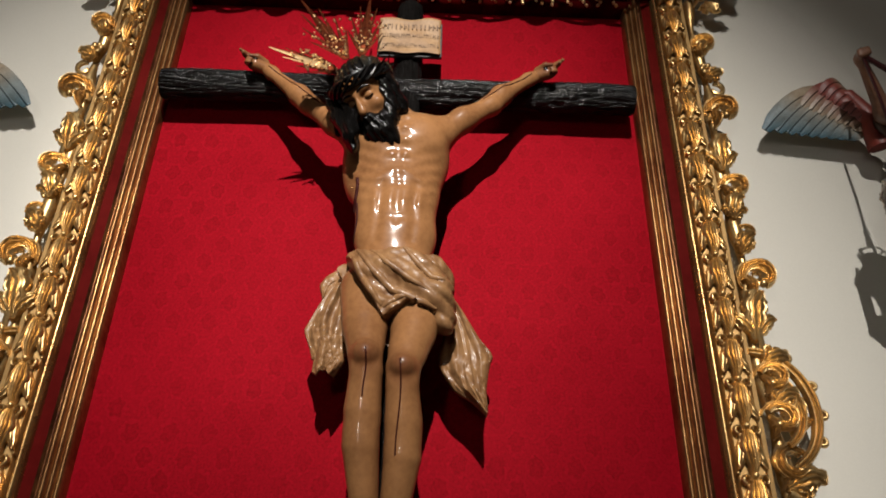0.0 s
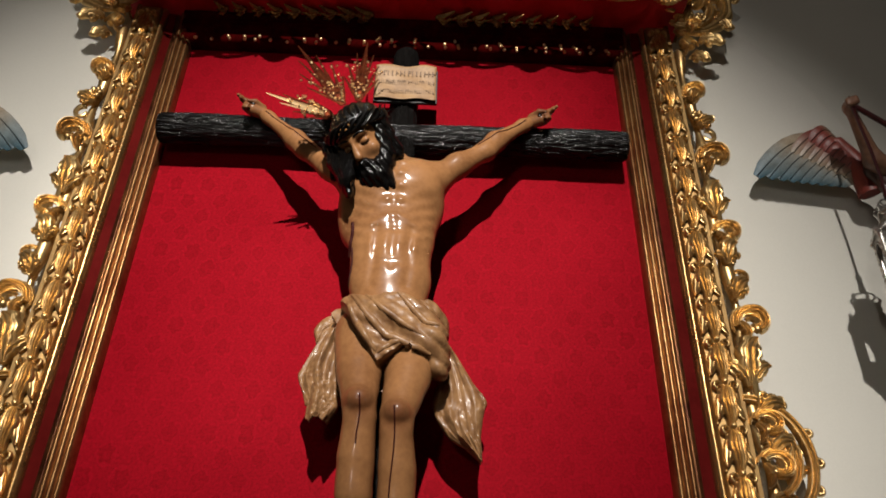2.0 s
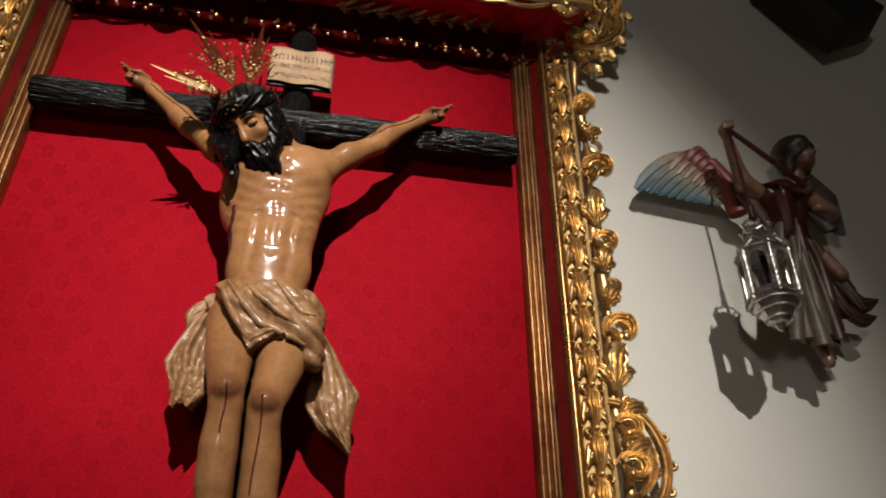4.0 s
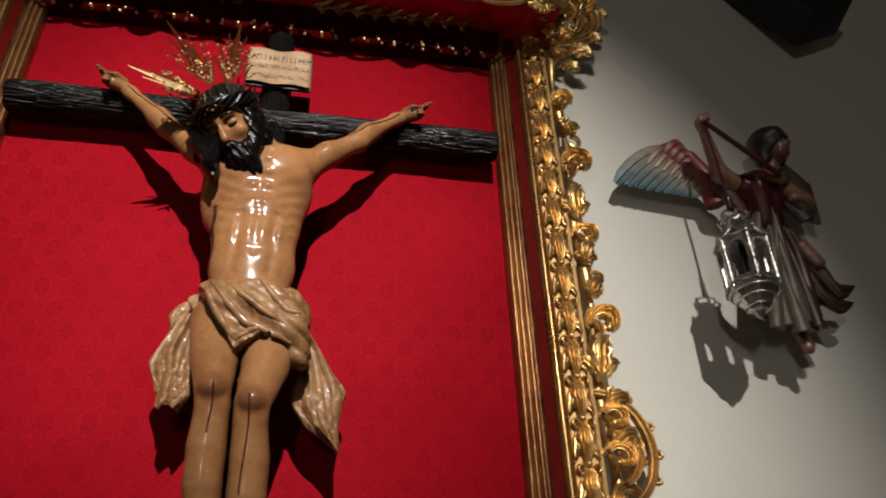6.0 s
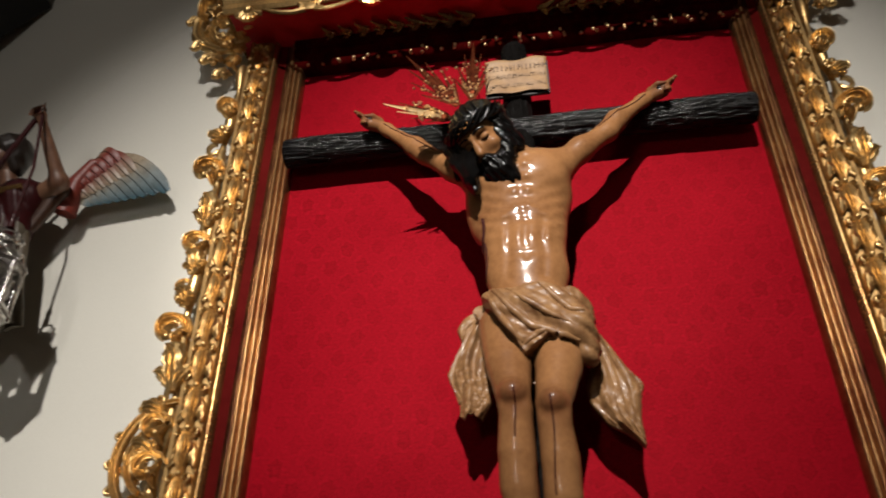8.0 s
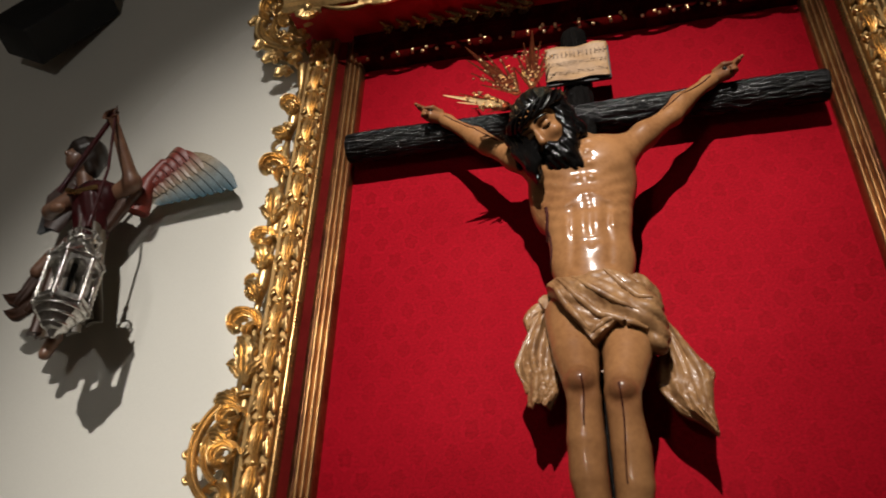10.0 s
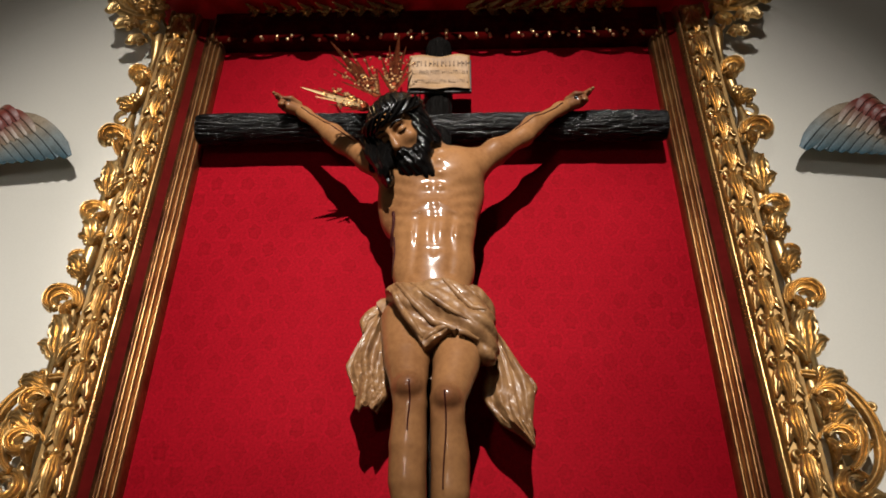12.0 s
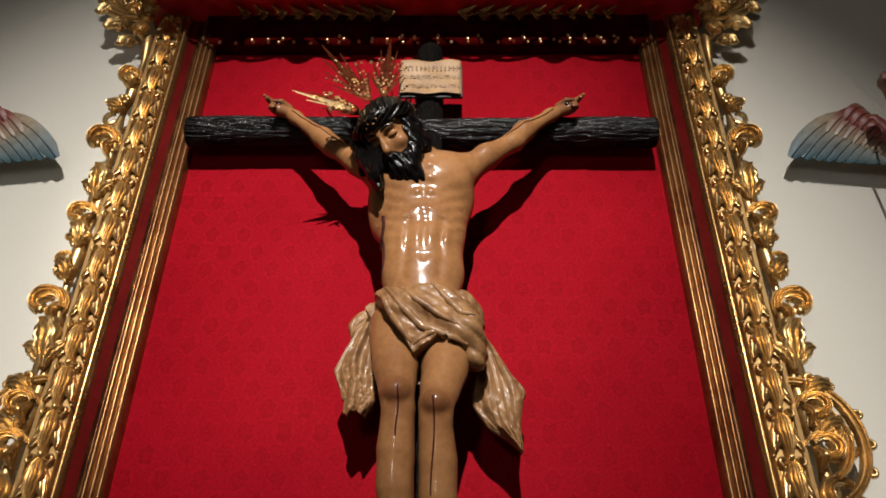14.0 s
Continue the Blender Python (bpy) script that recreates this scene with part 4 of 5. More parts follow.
def mane(x, y, z):
    cap = hair_raw(x, y, z)
    window = ell((0, -0.105, -0.018), (0.049, 0.075, 0.060))(x, y, z)
    cap = np.maximum(cap, -window)
    return strands(np.minimum(cap, beard_raw(x, y, z)), x, y, z, 300, 0.0022) + 0.0012 * np.sin(150 * z + 70 * x + 5 * np.sin(40 * x)) * np.sin(120 * x + 30 * y)


lock = union([limb([((-0.172, -0.215, 3.43), 0.030), ((-0.162, -0.23, 3.34), 0.030), ((-0.150, -0.245, 3.25), 0.028), ((-0.125, -0.25, 3.17), 0.016)], 0.02), limb([((-0.195, -0.18, 3.44), 0.034), ((-0.200, -0.17, 3.36), 0.028), ((-0.19, -0.18, 3.28), 0.012)], 0.02)], 0.015)
lock_back = limb([((-0.06, -0.16, 3.48), 0.036), ((-0.035, -0.14, 3.42), 0.026), ((-0.03, -0.11, 3.37), 0.014)], 0.02)


def locks(x, y, z):
    d = np.minimum(lock(x, y, z), lock_back(x, y, z))
    return d + 0.0030 * np.sin(150 * x + 3 * np.sin(14 * z) + 30 * y) + 0.002 * np.sin(280 * y + 60 * x + 25 * z)


body_raw = union([torso, arm_r, arm_l, neck, legs], 0.022)


def skin(x, y, z):
    d = body_raw(x, y, z) + relief(x, y, z)
    return smin(d, knees(x, y, z), 0.015)


wrap_core = union([ell((0.02, -0.150, 2.73), (0.150, 0.110, 0.125)), limb([((-0.06, -0.145, 2.72), 0.092), ((-0.053, -0.185, 2.58), 0.074)]), limb([((0.10, -0.145, 2.72), 0.092), ((0.092, -0.190, 2.56), 0.074)])], 0.04)
knot = union([ell((0.155, -0.215, 2.668), (0.044, 0.048, 0.048)), ell((0.178, -0.185, 2.605), (0.030, 0.040, 0.050))], 0.03)


def pleat(u, sharp=0.7):
    return np.abs(np.sin(u)) ** sharp


def wrap(x, y, z):
    u = (z - 2.80) * 0.85 + (x + 0.10) * 0.62
    d = wrap_core(x, y, z) - 0.004 - 0.014 * pleat(50 * u + 3 * np.sin(8 * x + 6 * z), 0.75) - 0.0035 * np.sin(105 * u + 12 * x + 2 * np.sin(14 * z)) - 0.0012 * np.sin(150 * x - 60 * z + 4 * np.sin(40 * u))
    low = np.where(x < 0.0, 2.575 + 1.75 * np.clip(-x, 0, 0.2) ** 1.0, 2.575 + 0.75 * np.clip(x, 0, 0.075) - 0.35 * np.clip(x - 0.09, 0, 1))
    low = np.where(y > -0.14, low - 0.05 - 0.02 * np.sin(30 * x), low)
    d = np.maximum(d, (low - z) * 0.7)
    d = np.maximum(d, z - 2.797 - 0.006 * np.sin(40 * x))
    return smin(d, knot(x, y, z) - 0.009 * pleat(75 * (x * 0.5 + z)), 0.02)


def bruise_and_tone(x, y, z):
    """Painted dark patches on the knees, the hands and the flank wound, on the flesh paint; also a darker tone between
    the shins.
    """
    k = 0.0
    for cx, cz in ((-0.038, 2.440), (0.067, 2.402)):
        k += 0.75 * math.exp(-((x - cx) / 0.042) ** 2 - ((z - cz) / 0.048) ** 2)
    for sx in (-1, 1):
        k += 0.9 * math.exp(-((x - sx * 0.555) / 0.045) ** 2 - ((z - 3.685) / 0.05) ** 2)
    # darker along the gap between the shins
    k += 0.35 * math.exp(-((x - 0.014) / 0.016) ** 2) * (z < 2.38)
    k += 0.45 * math.exp(-((x + 0.125) / 0.022) ** 2) * (2.84 < z < 3.12)
    k = min(1.0, k)
    return (1 - 0.55 * k, 1 - 0.70 * k, 1 - 0.68 * k)


figure = Shape()
for field, lo, hi, h, slot in ((skin, (-0.62, -0.42, 1.76), (0.64, 0.0, 3.80), 0.0075, 0), (palm_r, (0.44, -0.2, 3.58), (0.68, 0.0, 3.82), 0.0036, 0), (palm_l, (-0.68, -0.2, 3.56), (-0.44, 0.0, 3.84), 0.0036, 0), (in_head(face), (-0.28, -0.44, 3.22), (0.06, -0.08, 3.62), 0.0042, 5),
                               (in_head(mane), (-0.32, -0.46, 3.16), (0.10, -0.04, 3.64), 0.0038, 1), (locks, (-0.24, -0.33, 3.06), (0.08, -0.06, 3.57), 0.0048, 1),
                               (wrap, (-0.20, -0.40, 2.45), (0.26, -0.01, 2.84), 0.0058, 2)):
    verts, faces = carve(field, lo, hi, h)
    figure.add(verts, faces, slot, [bruise_and_tone(*p) for p in verts] if slot == 0 else (1, 1, 1))


def tress(points, widths, lift):
    """A lock of carved hair, fluted along its length."""
    n, k = 24, len(points) - 1
    path = [Vector(points[min(int(i / n * k), k - 1)]).lerp(Vector(points[min(int(i / n * k), k - 1) + 1]), i / n * k - min(int(i / n * k), k - 1)) for i in range(n + 1)]
    path = [p + Vector((0.004 * math.sin(0.8 * i), 0, 0)) for i, p in enumerate(path)]
    wide = [widths[min(int(i / n * k), k - 1)] + (widths[min(int(i / n * k), k - 1) + 1] - widths[min(int(i / n * k), k - 1)]) * (i / n * k - min(int(i / n * k), k - 1)) for i in range(n + 1)]
    figure.ribbon(path, wide, lift, 3, 0.45, 1, 17, 0.15, 5, 0.003)


for dx, dy, dz, w in ((0.0, 0.0, 0.0, 0.016), (0.022, -0.010, -0.012, 0.016), (-0.022, 0.006, 0.02, 0.015), (0.042, -0.012, 0.016, 0.014), (-0.040, 0.02, 0.05, 0.013), (0.010, -0.016, -0.004, 0.012)):
    tress([(-0.172 + dx, -0.235 + dy, 3.43 + 0.3 * dz), (-0.176 + 1.1 * dx, -0.247 + dy, 3.34 + 0.5 * dz), (-0.166 + 0.9 * dx, -0.262 + dy, 3.27 + 0.6 * dz), (-0.150 + 0.6 * dx, -0.258 + dy, 3.205 + 0.8 * dz), (-0.138 + 0.4 * dx, -0.254 + dy, 3.155 + dz)], [w, 1.15 * w, w, 0.75 * w, 0.002], 0.020)
def drape(left, right, y0, depth, folds, seed, belly=0.02):
    """A hanging piece of carved cloth between two edges of (x, z), with uneven folds that widen downwards and a thick hem."""
    r = random.Random(seed)
    waves = [(folds * r.uniform(0.6, 1.5), r.uniform(0, 6.3), r.uniform(-2.2, 2.2), r.uniform(0.4, 1.0)) for _ in range(4)]
    nu, nv = 44, 46

    def along(edge, t):
        k = len(edge) - 1
        t *= k
        j = min(int(t), k - 1)
        w = t - j
        a, b, c, d = (edge[max(0, min(k, q))] for q in (j - 1, j, j + 1, j + 2))
        return tuple(0.5 * (2 * b[q] + (c[q] - a[q]) * w + (2 * a[q] - 5 * b[q] + 4 * c[q] - d[q]) * w * w + (3 * b[q] - a[q] - 3 * c[q] + d[q]) * w ** 3) for q in (0, 1))
    front, rear = [], []
    for j in range(nv + 1):
        v = j / nv
        (ax, az), (bx, bz) = along(left, v), along(right, v)
        for i in range(nu + 1):
            u = i / nu
            h = sum(a * (1 - 2 * abs(math.sin(0.5 * (f * math.pi * u + p + d * v))) ** 1.4) for f, p, d, a in waves) / 2.2
            e = math.sin(math.pi * u) ** 0.5
            h += 0.45 * noise.noise(Vector((7 * u + seed, 5 * v, seed))) + 0.25 * noise.noise(Vector((17 * u, 13 * v, seed + 3)))
            y = y0 - belly * e - depth * (0.45 + 0.55 * v) * h * (0.45 + 0.55 * e)
            wob = 0.008 * math.sin(9 * u + seed) * v * v + 0.0025 * math.sin(23 * u + 2 * seed) * v * v
            front.append((ax + (bx - ax) * u, y, az + (bz - az) * u + wob))
            rear.append((ax + (bx - ax) * u, y + 0.010, az + (bz - az) * u + wob))
    m, w = len(front), nu + 1
    faces = []
    for j in range(nv):
        for i in range(nu):
            a = j * w + i
            faces += [(a, a + w, a + w + 1, a + 1), (m + a, m + a + 1, m + a + w + 1, m + a + w)]
        for a, s_ in ((j * w, 1), (j * w + nu, -1)):
            q = (a, m + a, m + a + w, a + w)
            faces.append(q if s_ == 1 else q[::-1])
    for a in range(nu):
        b = nv * w + a
        faces += [(b, m + b, m + b + 1, b + 1), (a + 1, m + a + 1, m + a, a)]
    figure.add(front + rear, faces, 2)


drape([(-0.128, 2.825), (-0.185, 2.730), (-0.235, 2.620), (-0.242, 2.590), (-0.222, 2.540), (-0.212, 2.505)], [(-0.100, 2.805), (-0.104, 2.740), (-0.108, 2.650), (-0.110, 2.580), (-0.112, 2.540), (-0.130, 2.520)], -0.085, 0.026, 6.0, 4)
drape([(-0.200, 2.560), (-0.202, 2.520), (-0.206, 2.470), (-0.204, 2.452)], [(-0.112, 2.570), (-0.108, 2.520), (-0.114, 2.490), (-0.140, 2.448)], -0.100, 0.022, 4.4, 9, 0.03)
drape([(-0.150, 2.820), (-0.190, 2.800), (-0.215, 2.760), (-0.205, 2.715)], [(-0.120, 2.800), (-0.140, 2.770), (-0.165, 2.740), (-0.190, 2.705)], -0.065, 0.010, 2.0, 2)
drape([(0.160, 2.715), (0.182, 2.620), (0.166, 2.530), (0.176, 2.480), (0.215, 2.420), (0.262, 2.385), (0.303, 2.345)], [(0.215, 2.715), (0.262, 2.640), (0.318, 2.535), (0.316, 2.480), (0.310, 2.430), (0.312, 2.385), (0.313, 2.350)], -0.075, 0.034, 5.6, 7, 0.03)
drape([(0.262, 2.600), (0.285, 2.545), (0.292, 2.505)], [(0.285, 2.600), (0.328, 2.540), (0.322, 2.505)], -0.060, 0.012, 2.0, 5)


def on_front(x, z, start=-0.45):
    """The first point of the skin that a line going straight back meets."""
    y = start
    for _ in range(60):
        d = float(skin(np.array(x), np.array(y), np.array(z)))
        if d < 0.0008:
            break
        y += max(0.0008, 0.7 * d)
    return (x, y, z)


def drip(x, z0, z1, sway, r=0.0022):
    n = 14
    figure.tube([on_front(x + sway * math.sin(5 * i / n), z0 + (z1 - z0) * i / n) for i in range(n + 1)], r, 6, 3)


drip(-0.036, 2.455, 2.33, 0.003)
drip(0.060, 2.42, 2.18, 0.004)
drip(-0.112, 3.09, 2.98, 0.003, 0.0065)
drip(-0.108, 3.00, 2.82, 0.005, 0.0035)
drip(-0.120, 3.00, 2.86, 0.004, 0.003)
for line in (((-0.485, 3.640), (-0.42, 3.575), (-0.35, 3.500), (-0.27, 3.425)), ((0.485, 3.645), (0.43, 3.590), (0.37, 3.535), (0.30, 3.470))):
    figure.tube([on_front(a[0] + (b[0] - a[0]) * k / 5, a[1] + (b[1] - a[1]) * k / 5) for a, b in zip(line, line[1:]) for k in range(6)], 0.0020, 6, 3)


def fold(points, r):
    """A rolled fold lying on the loincloth."""
    out = []
    for (x0, z0), (x1, z1) in zip(points, points[1:]):
        for k in range(6):
            x, z, y = x0 + (x1 - x0) * k / 6, z0 + (z1 - z0) * k / 6, -0.42
            for _ in range(60):
                g = float(wrap(np.array(x), np.array(y), np.array(z)))
                if g < 0.001 or y > -0.05:
                    break
                y += max(0.001, 0.6 * g)
            out.append((x, y + 0.3 * r, z))
    n = len(out) - 1
    figure.tube(out, [r * (0.45 + 0.55 * math.sin(math.pi * i / n)) for i in range(n + 1)], 9, 2)


fold([(-0.105, 2.785), (-0.075, 2.715), (-0.035, 2.645), (0.000, 2.598)], 0.012)
fold([(-0.085, 2.79), (-0.035, 2.715), (0.025, 2.655), (0.095, 2.628), (0.165, 2.605)], 0.013)
fold([(-0.055, 2.80), (0.005, 2.735), (0.075, 2.685), (0.150, 2.645)], 0.011)
fold([(0.000, 2.60), (0.040, 2.632), (0.085, 2.640)], 0.010)
fold([(0.050, 2.80), (0.095, 2.745), (0.140, 2.700), (0.185, 2.690)], 0.012)
fold([(0.110, 2.80), (0.145, 2.755), (0.180, 2.735)], 0.010)
# brows, lids and mouth, painted dark
def on_face(x, z):
    y = -0.2
    for _ in range(80):
        d = float(face(np.array(x), np.array(y), np.array(z)))
        if d < 0.0006:
            break
        y += max(0.0006, 0.6 * d)
    return HC + HEAD_SIZE * (HEAD @ Vector((x, y, z)))


for sgn in (1, -1):
    figure.tube([on_face(sgn * (0.010 + 0.0055 * k), 0.031 + 0.006 * math.sin(0.42 * k)) for k in range(9)], [0.002, 0.0036, 0.0042, 0.0044, 0.0042, 0.0038, 0.003, 0.0022, 0.001], 6, 1)
    figure.tube([on_face(sgn * (0.016 + 0.0042 * k), 0.005 - 0.004 * math.sin(0.45 * k)) for k in range(8)], 0.0019, 6, 1)
    figure.tube([on_face(sgn * (0.015 + 0.0044 * k), 0.018 + 0.005 * math.sin(0.45 * k)) for k in range(8)], 0.0013, 6, 3)
# nail heads in the palms
for sgn in (1, -1):
    figure.ball((sgn * 0.538, -0.112, 3.672), (0.010, 0.008, 0.010), 6, 9, 1)
# cord at the hips
for a, b in ((-0.125, -0.085), (0.125, 0.17)):
    figure.tube([Vector(on_front(a + (b - a) * i / 8, 2.795)) + Vector((0, -0.004, 0)) for i in range(9)], 0.009, 7, 4)
# crown of thorns: twisted stems round the brow
for k in range(5):
    pts = []
    for i in range(61):
        a = 2 * math.pi * i / 60
        w = 4 * a + 2 * math.pi * k / 5
        r = 1.0 + 0.06 * math.cos(w)
        pts.append(HC + HEAD_SIZE * HEAD @ Vector((0.097 * r * math.cos(a), 0.002 + 0.104 * r * math.sin(a), 0.056 + 0.016 * math.sin(w) - 0.010 * math.sin(a))))
    figure.tube(pts, 0.0062, 6, 1)
rng = random.Random(5)
for k in range(46):
    a, b = rng.uniform(0, 2 * math.pi), rng.uniform(-1, 1)
    p = Vector((0.100 * math.cos(a), 0.010 + 0.102 * math.sin(a), 0.062 + 0.014 * b))
    q = p * 1.12 + Vector((rng.uniform(-0.02, 0.02), rng.uniform(-0.02, 0.02), rng.uniform(-0.02, 0.03)))
    figure.tube([HC + HEAD_SIZE * (HEAD @ p), HC + HEAD_SIZE * (HEAD @ q)], [0.0035, 0.0008], 5, 1)
thing("crucifix_statue", figure, [FLESH, HAIR, LINEN, BLOOD, ROPE, FACEPAINT], True, "varnished painted wooden crucifix figure with tan loincloth on log cross", "statue", tint=True, fix=False)


# ---- three gilt ray clusters above the head ----
def ray(base, tip, seed, bright=False):
    r = random.Random(seed)
    b, t = Vector(base), Vector(tip)
    w = t - b
    size = w.length
    ob = empty("halo_ray", "gilded halo ray cluster studded with faceted beads, behind the carved head", "halo", "halo rays of the statue")
    side = w.cross(Vector((0, 1, 0))).normalized()
    way = w.normalized()
    n = way.cross(side)
    for u, k in ((0, 1.0), (0.10, 0.80), (-0.10, 0.78), (0.24, 0.62), (-0.24, 0.60), (0.42, 0.42), (-0.42, 0.40)):
        d = (way + u * 1.1 * side).normalized()
        # two blades of the bright cluster take the lighter gilt as a painted flash
        part("blade", Shape().tube([b, b + 0.3 * k * size * d + 0.004 * n, b + k * size * d], [0.006, 0.015 if bright and u == 0 else 0.0085, 0.0018], 4, flat=0.35), SPARK if bright and u in (0, 0.10) else REDGILT, ob)
    leafy = Shape().tube([b + k * size * way for k in (0.0, 0.15, 0.35, 0.6, 0.85, 1.0)], [0.012, 0.026, 0.024, 0.013, 0.006, 0.002], 8, flat=0.18)
    part("plate", leafy, REDGILT, ob)
    base_s = Shape()
    base_s.ball(b + 0.12 * size * way, (0.022, 0.012, 0.022), 6, 9)
    part("mount", base_s, REDGILT, ob)
    # faceted beads, made bright and many to stand for sparkle too
    gem = Shape().ball((0, 0, 0), 0.0052, 3, 5).mesh("bead", [SPARK], False)
    for i in range(58):
        u, v = r.uniform(-0.42, 0.42), r.uniform(0.08, 0.75) ** 1.3
        d = (way + u * side).normalized()
        o = part("bead", gem, None, ob)
        o.location = b + v * size * (1 - 0.5 * abs(u)) * d - 0.006 * Vector((0, 1, 0))
        o.rotation_euler = (r.uniform(0, 3), r.uniform(0, 3), 0)


ray((-0.203, -0.26, 3.486), (-0.423, -0.37, 3.483), 1, True)
ray((-0.188, -0.20, 3.605), (-0.399, -0.15, 3.956), 2)
ray((-0.140, -0.17, 3.655), (-0.136, -0.11, 4.035), 3)

# ---- title board ----
board = empty("title_board", "small cream parchment title scroll on a black board atop the cross", "sign")
part("backing", Shape().box((-0.098, -0.062, 3.762), (0.150, -0.048, 3.940), bevel=0.003), INKBLACK, board, "black board", False)
sheet, nx, nz = Shape(), 26, 18
pv, pf = [], []
for j in range(nz + 1):
    for i in range(nx + 1):
        u, v = i / nx, j / nz
        edge = 0.004 * noise.noise(Vector((u * 7, v * 7, 3)))
        pv.append((-0.094 + 0.238 * u + edge * (1 if i in (0, nx) else 0), -0.068 - 0.004 * math.sin(9 * u + 4 * v) * math.sin(5 * v) - 0.006 * (abs(2 * v - 1) ** 6), 3.768 + 0.180 * v + 0.004 * math.sin(11 * u + (5 if j > 9 else 0)) * (abs(2 * v - 1) ** 3)))
for j in range(nz):
    for i in range(nx):
        a = j * (nx + 1) + i
        pf.append((a, a + 1, a + nx + 2, a + nx + 1))
sheet.add(pv, pf)
ob = part("parchment", sheet, PARCHMENT, board, "curling cream parchment")
mod = ob.modifiers.new("thickness", "SOLIDIFY")
mod.thickness = 0.003
rng = random.Random(3)
for z, tall, step in ((3.905, 0.024, 0.0160), (3.858, 0.016, 0.0088), (3.808, 0.016, 0.0088)):
    ink = Shape()
    x = -0.080
    while x < 0.132:
        w = step * rng.uniform(0.5, 0.75)
        ink.box((x, -0.0765, z - tall / 2), (x + w * 0.42, -0.0745, z + tall / 2))
        if rng.random() > 0.3:
            k = rng.choice((-0.5, 0.0, 0.4))
            ink.box((x + w * 0.42, -0.0765, z + k * tall - 0.0018), (x + w * 1.2, -0.0745, z + k * tall + 0.0018))
        x += step
    part("line_of_writing", ink, INK, board, "row of small dark bars", False)


# ---- angels with lanterns ----
def feathers(s, root, sgn, specs, tilt=0.0):
    """Overlapping painted feathers; specs: offset along the arm, start and end, width, colours from root to tip."""
    for (x0, z0), (x1, z1), w, cols, y in specs:
        n = 8
        pts, rad, col = [], [], []
        for i in range(n + 1):
            t = i / n
            bow = 0.16 * math.sin(math.pi * t)
            pts.append((root[0] + sgn * (x0 + (x1 - x0) * t), root[1] + y - 0.018 * math.sin(math.pi * t), root[2] + z0 + (z1 - z0) * t + bow * abs(x1 - x0)))
            rad.append(w * (0.6, 0.85, 1.0, 1.02, 1.02, 1.0, 0.97, 0.86, 0.40)[i])
            k = t * (len(cols) - 1)
            j = min(int(k), len(cols) - 2)
            col.append(tuple(a + (b - a) * (k - j) for a, b in zip(cols[j], cols[j + 1])))
        s.tube(pts, rad, 8, 6, col, flat=0.15)
        s.tube([(p[0], p[1] - 0.145 * r, p[2]) for p, r in zip(pts, rad)], 0.0028, 4, 6, [tuple(0.38 * c for c in q) for q in col])


RED, CRM, BLUE, PALE = (0.22, 0.036, 0.024), (0.38, 0.31, 0.22), (0.030, 0.105, 0.150), (0.20, 0.24, 0.24)


def wing(s, root, sgn):
    specs = []
    for i in range(9):
        t = i / 8
        p, q = (0.10 - 0.09 * t, 0.200 - 0.195 * t), (0.410 - 0.30 * t ** 0.9, 0.000 - 0.022 * math.sin(1.6 * t))
        specs.append((p, q, 0.040, (CRM, CRM, CRM, PALE, BLUE), 0.020 + 0.004 * t))
    for row, (ln, y) in enumerate(((0.50, 0.0), (0.28, -0.018))):
        for i in range(8):
            t = i / 7
            p, q = (0.09 - 0.10 * t, 0.208 - 0.215 * t), (0.42 - 0.31 * t, 0.0 - 0.03 * t)
            q = (p[0] + ln * (q[0] - p[0]), p[1] + ln * (q[1] - p[1]))
            specs.append((p, q, 0.027, (RED, RED, CRM) if row == 0 else (CRM, RED, RED), y))
    feathers(s, root, sgn, specs)
    s.tube([(root[0], root[1], root[2] - 0.08), (root[0] + sgn * 0.03, root[1] - 0.02, root[2] + 0.06), (root[0] + sgn * 0.08, root[1] - 0.025, root[2] + 0.15), (root[0] + sgn * 0.15, root[1] - 0.01, root[2] + 0.165)],
           [0.045, 0.036, 0.024, 0.010], 8, 6, [RED, RED, RED, RED])


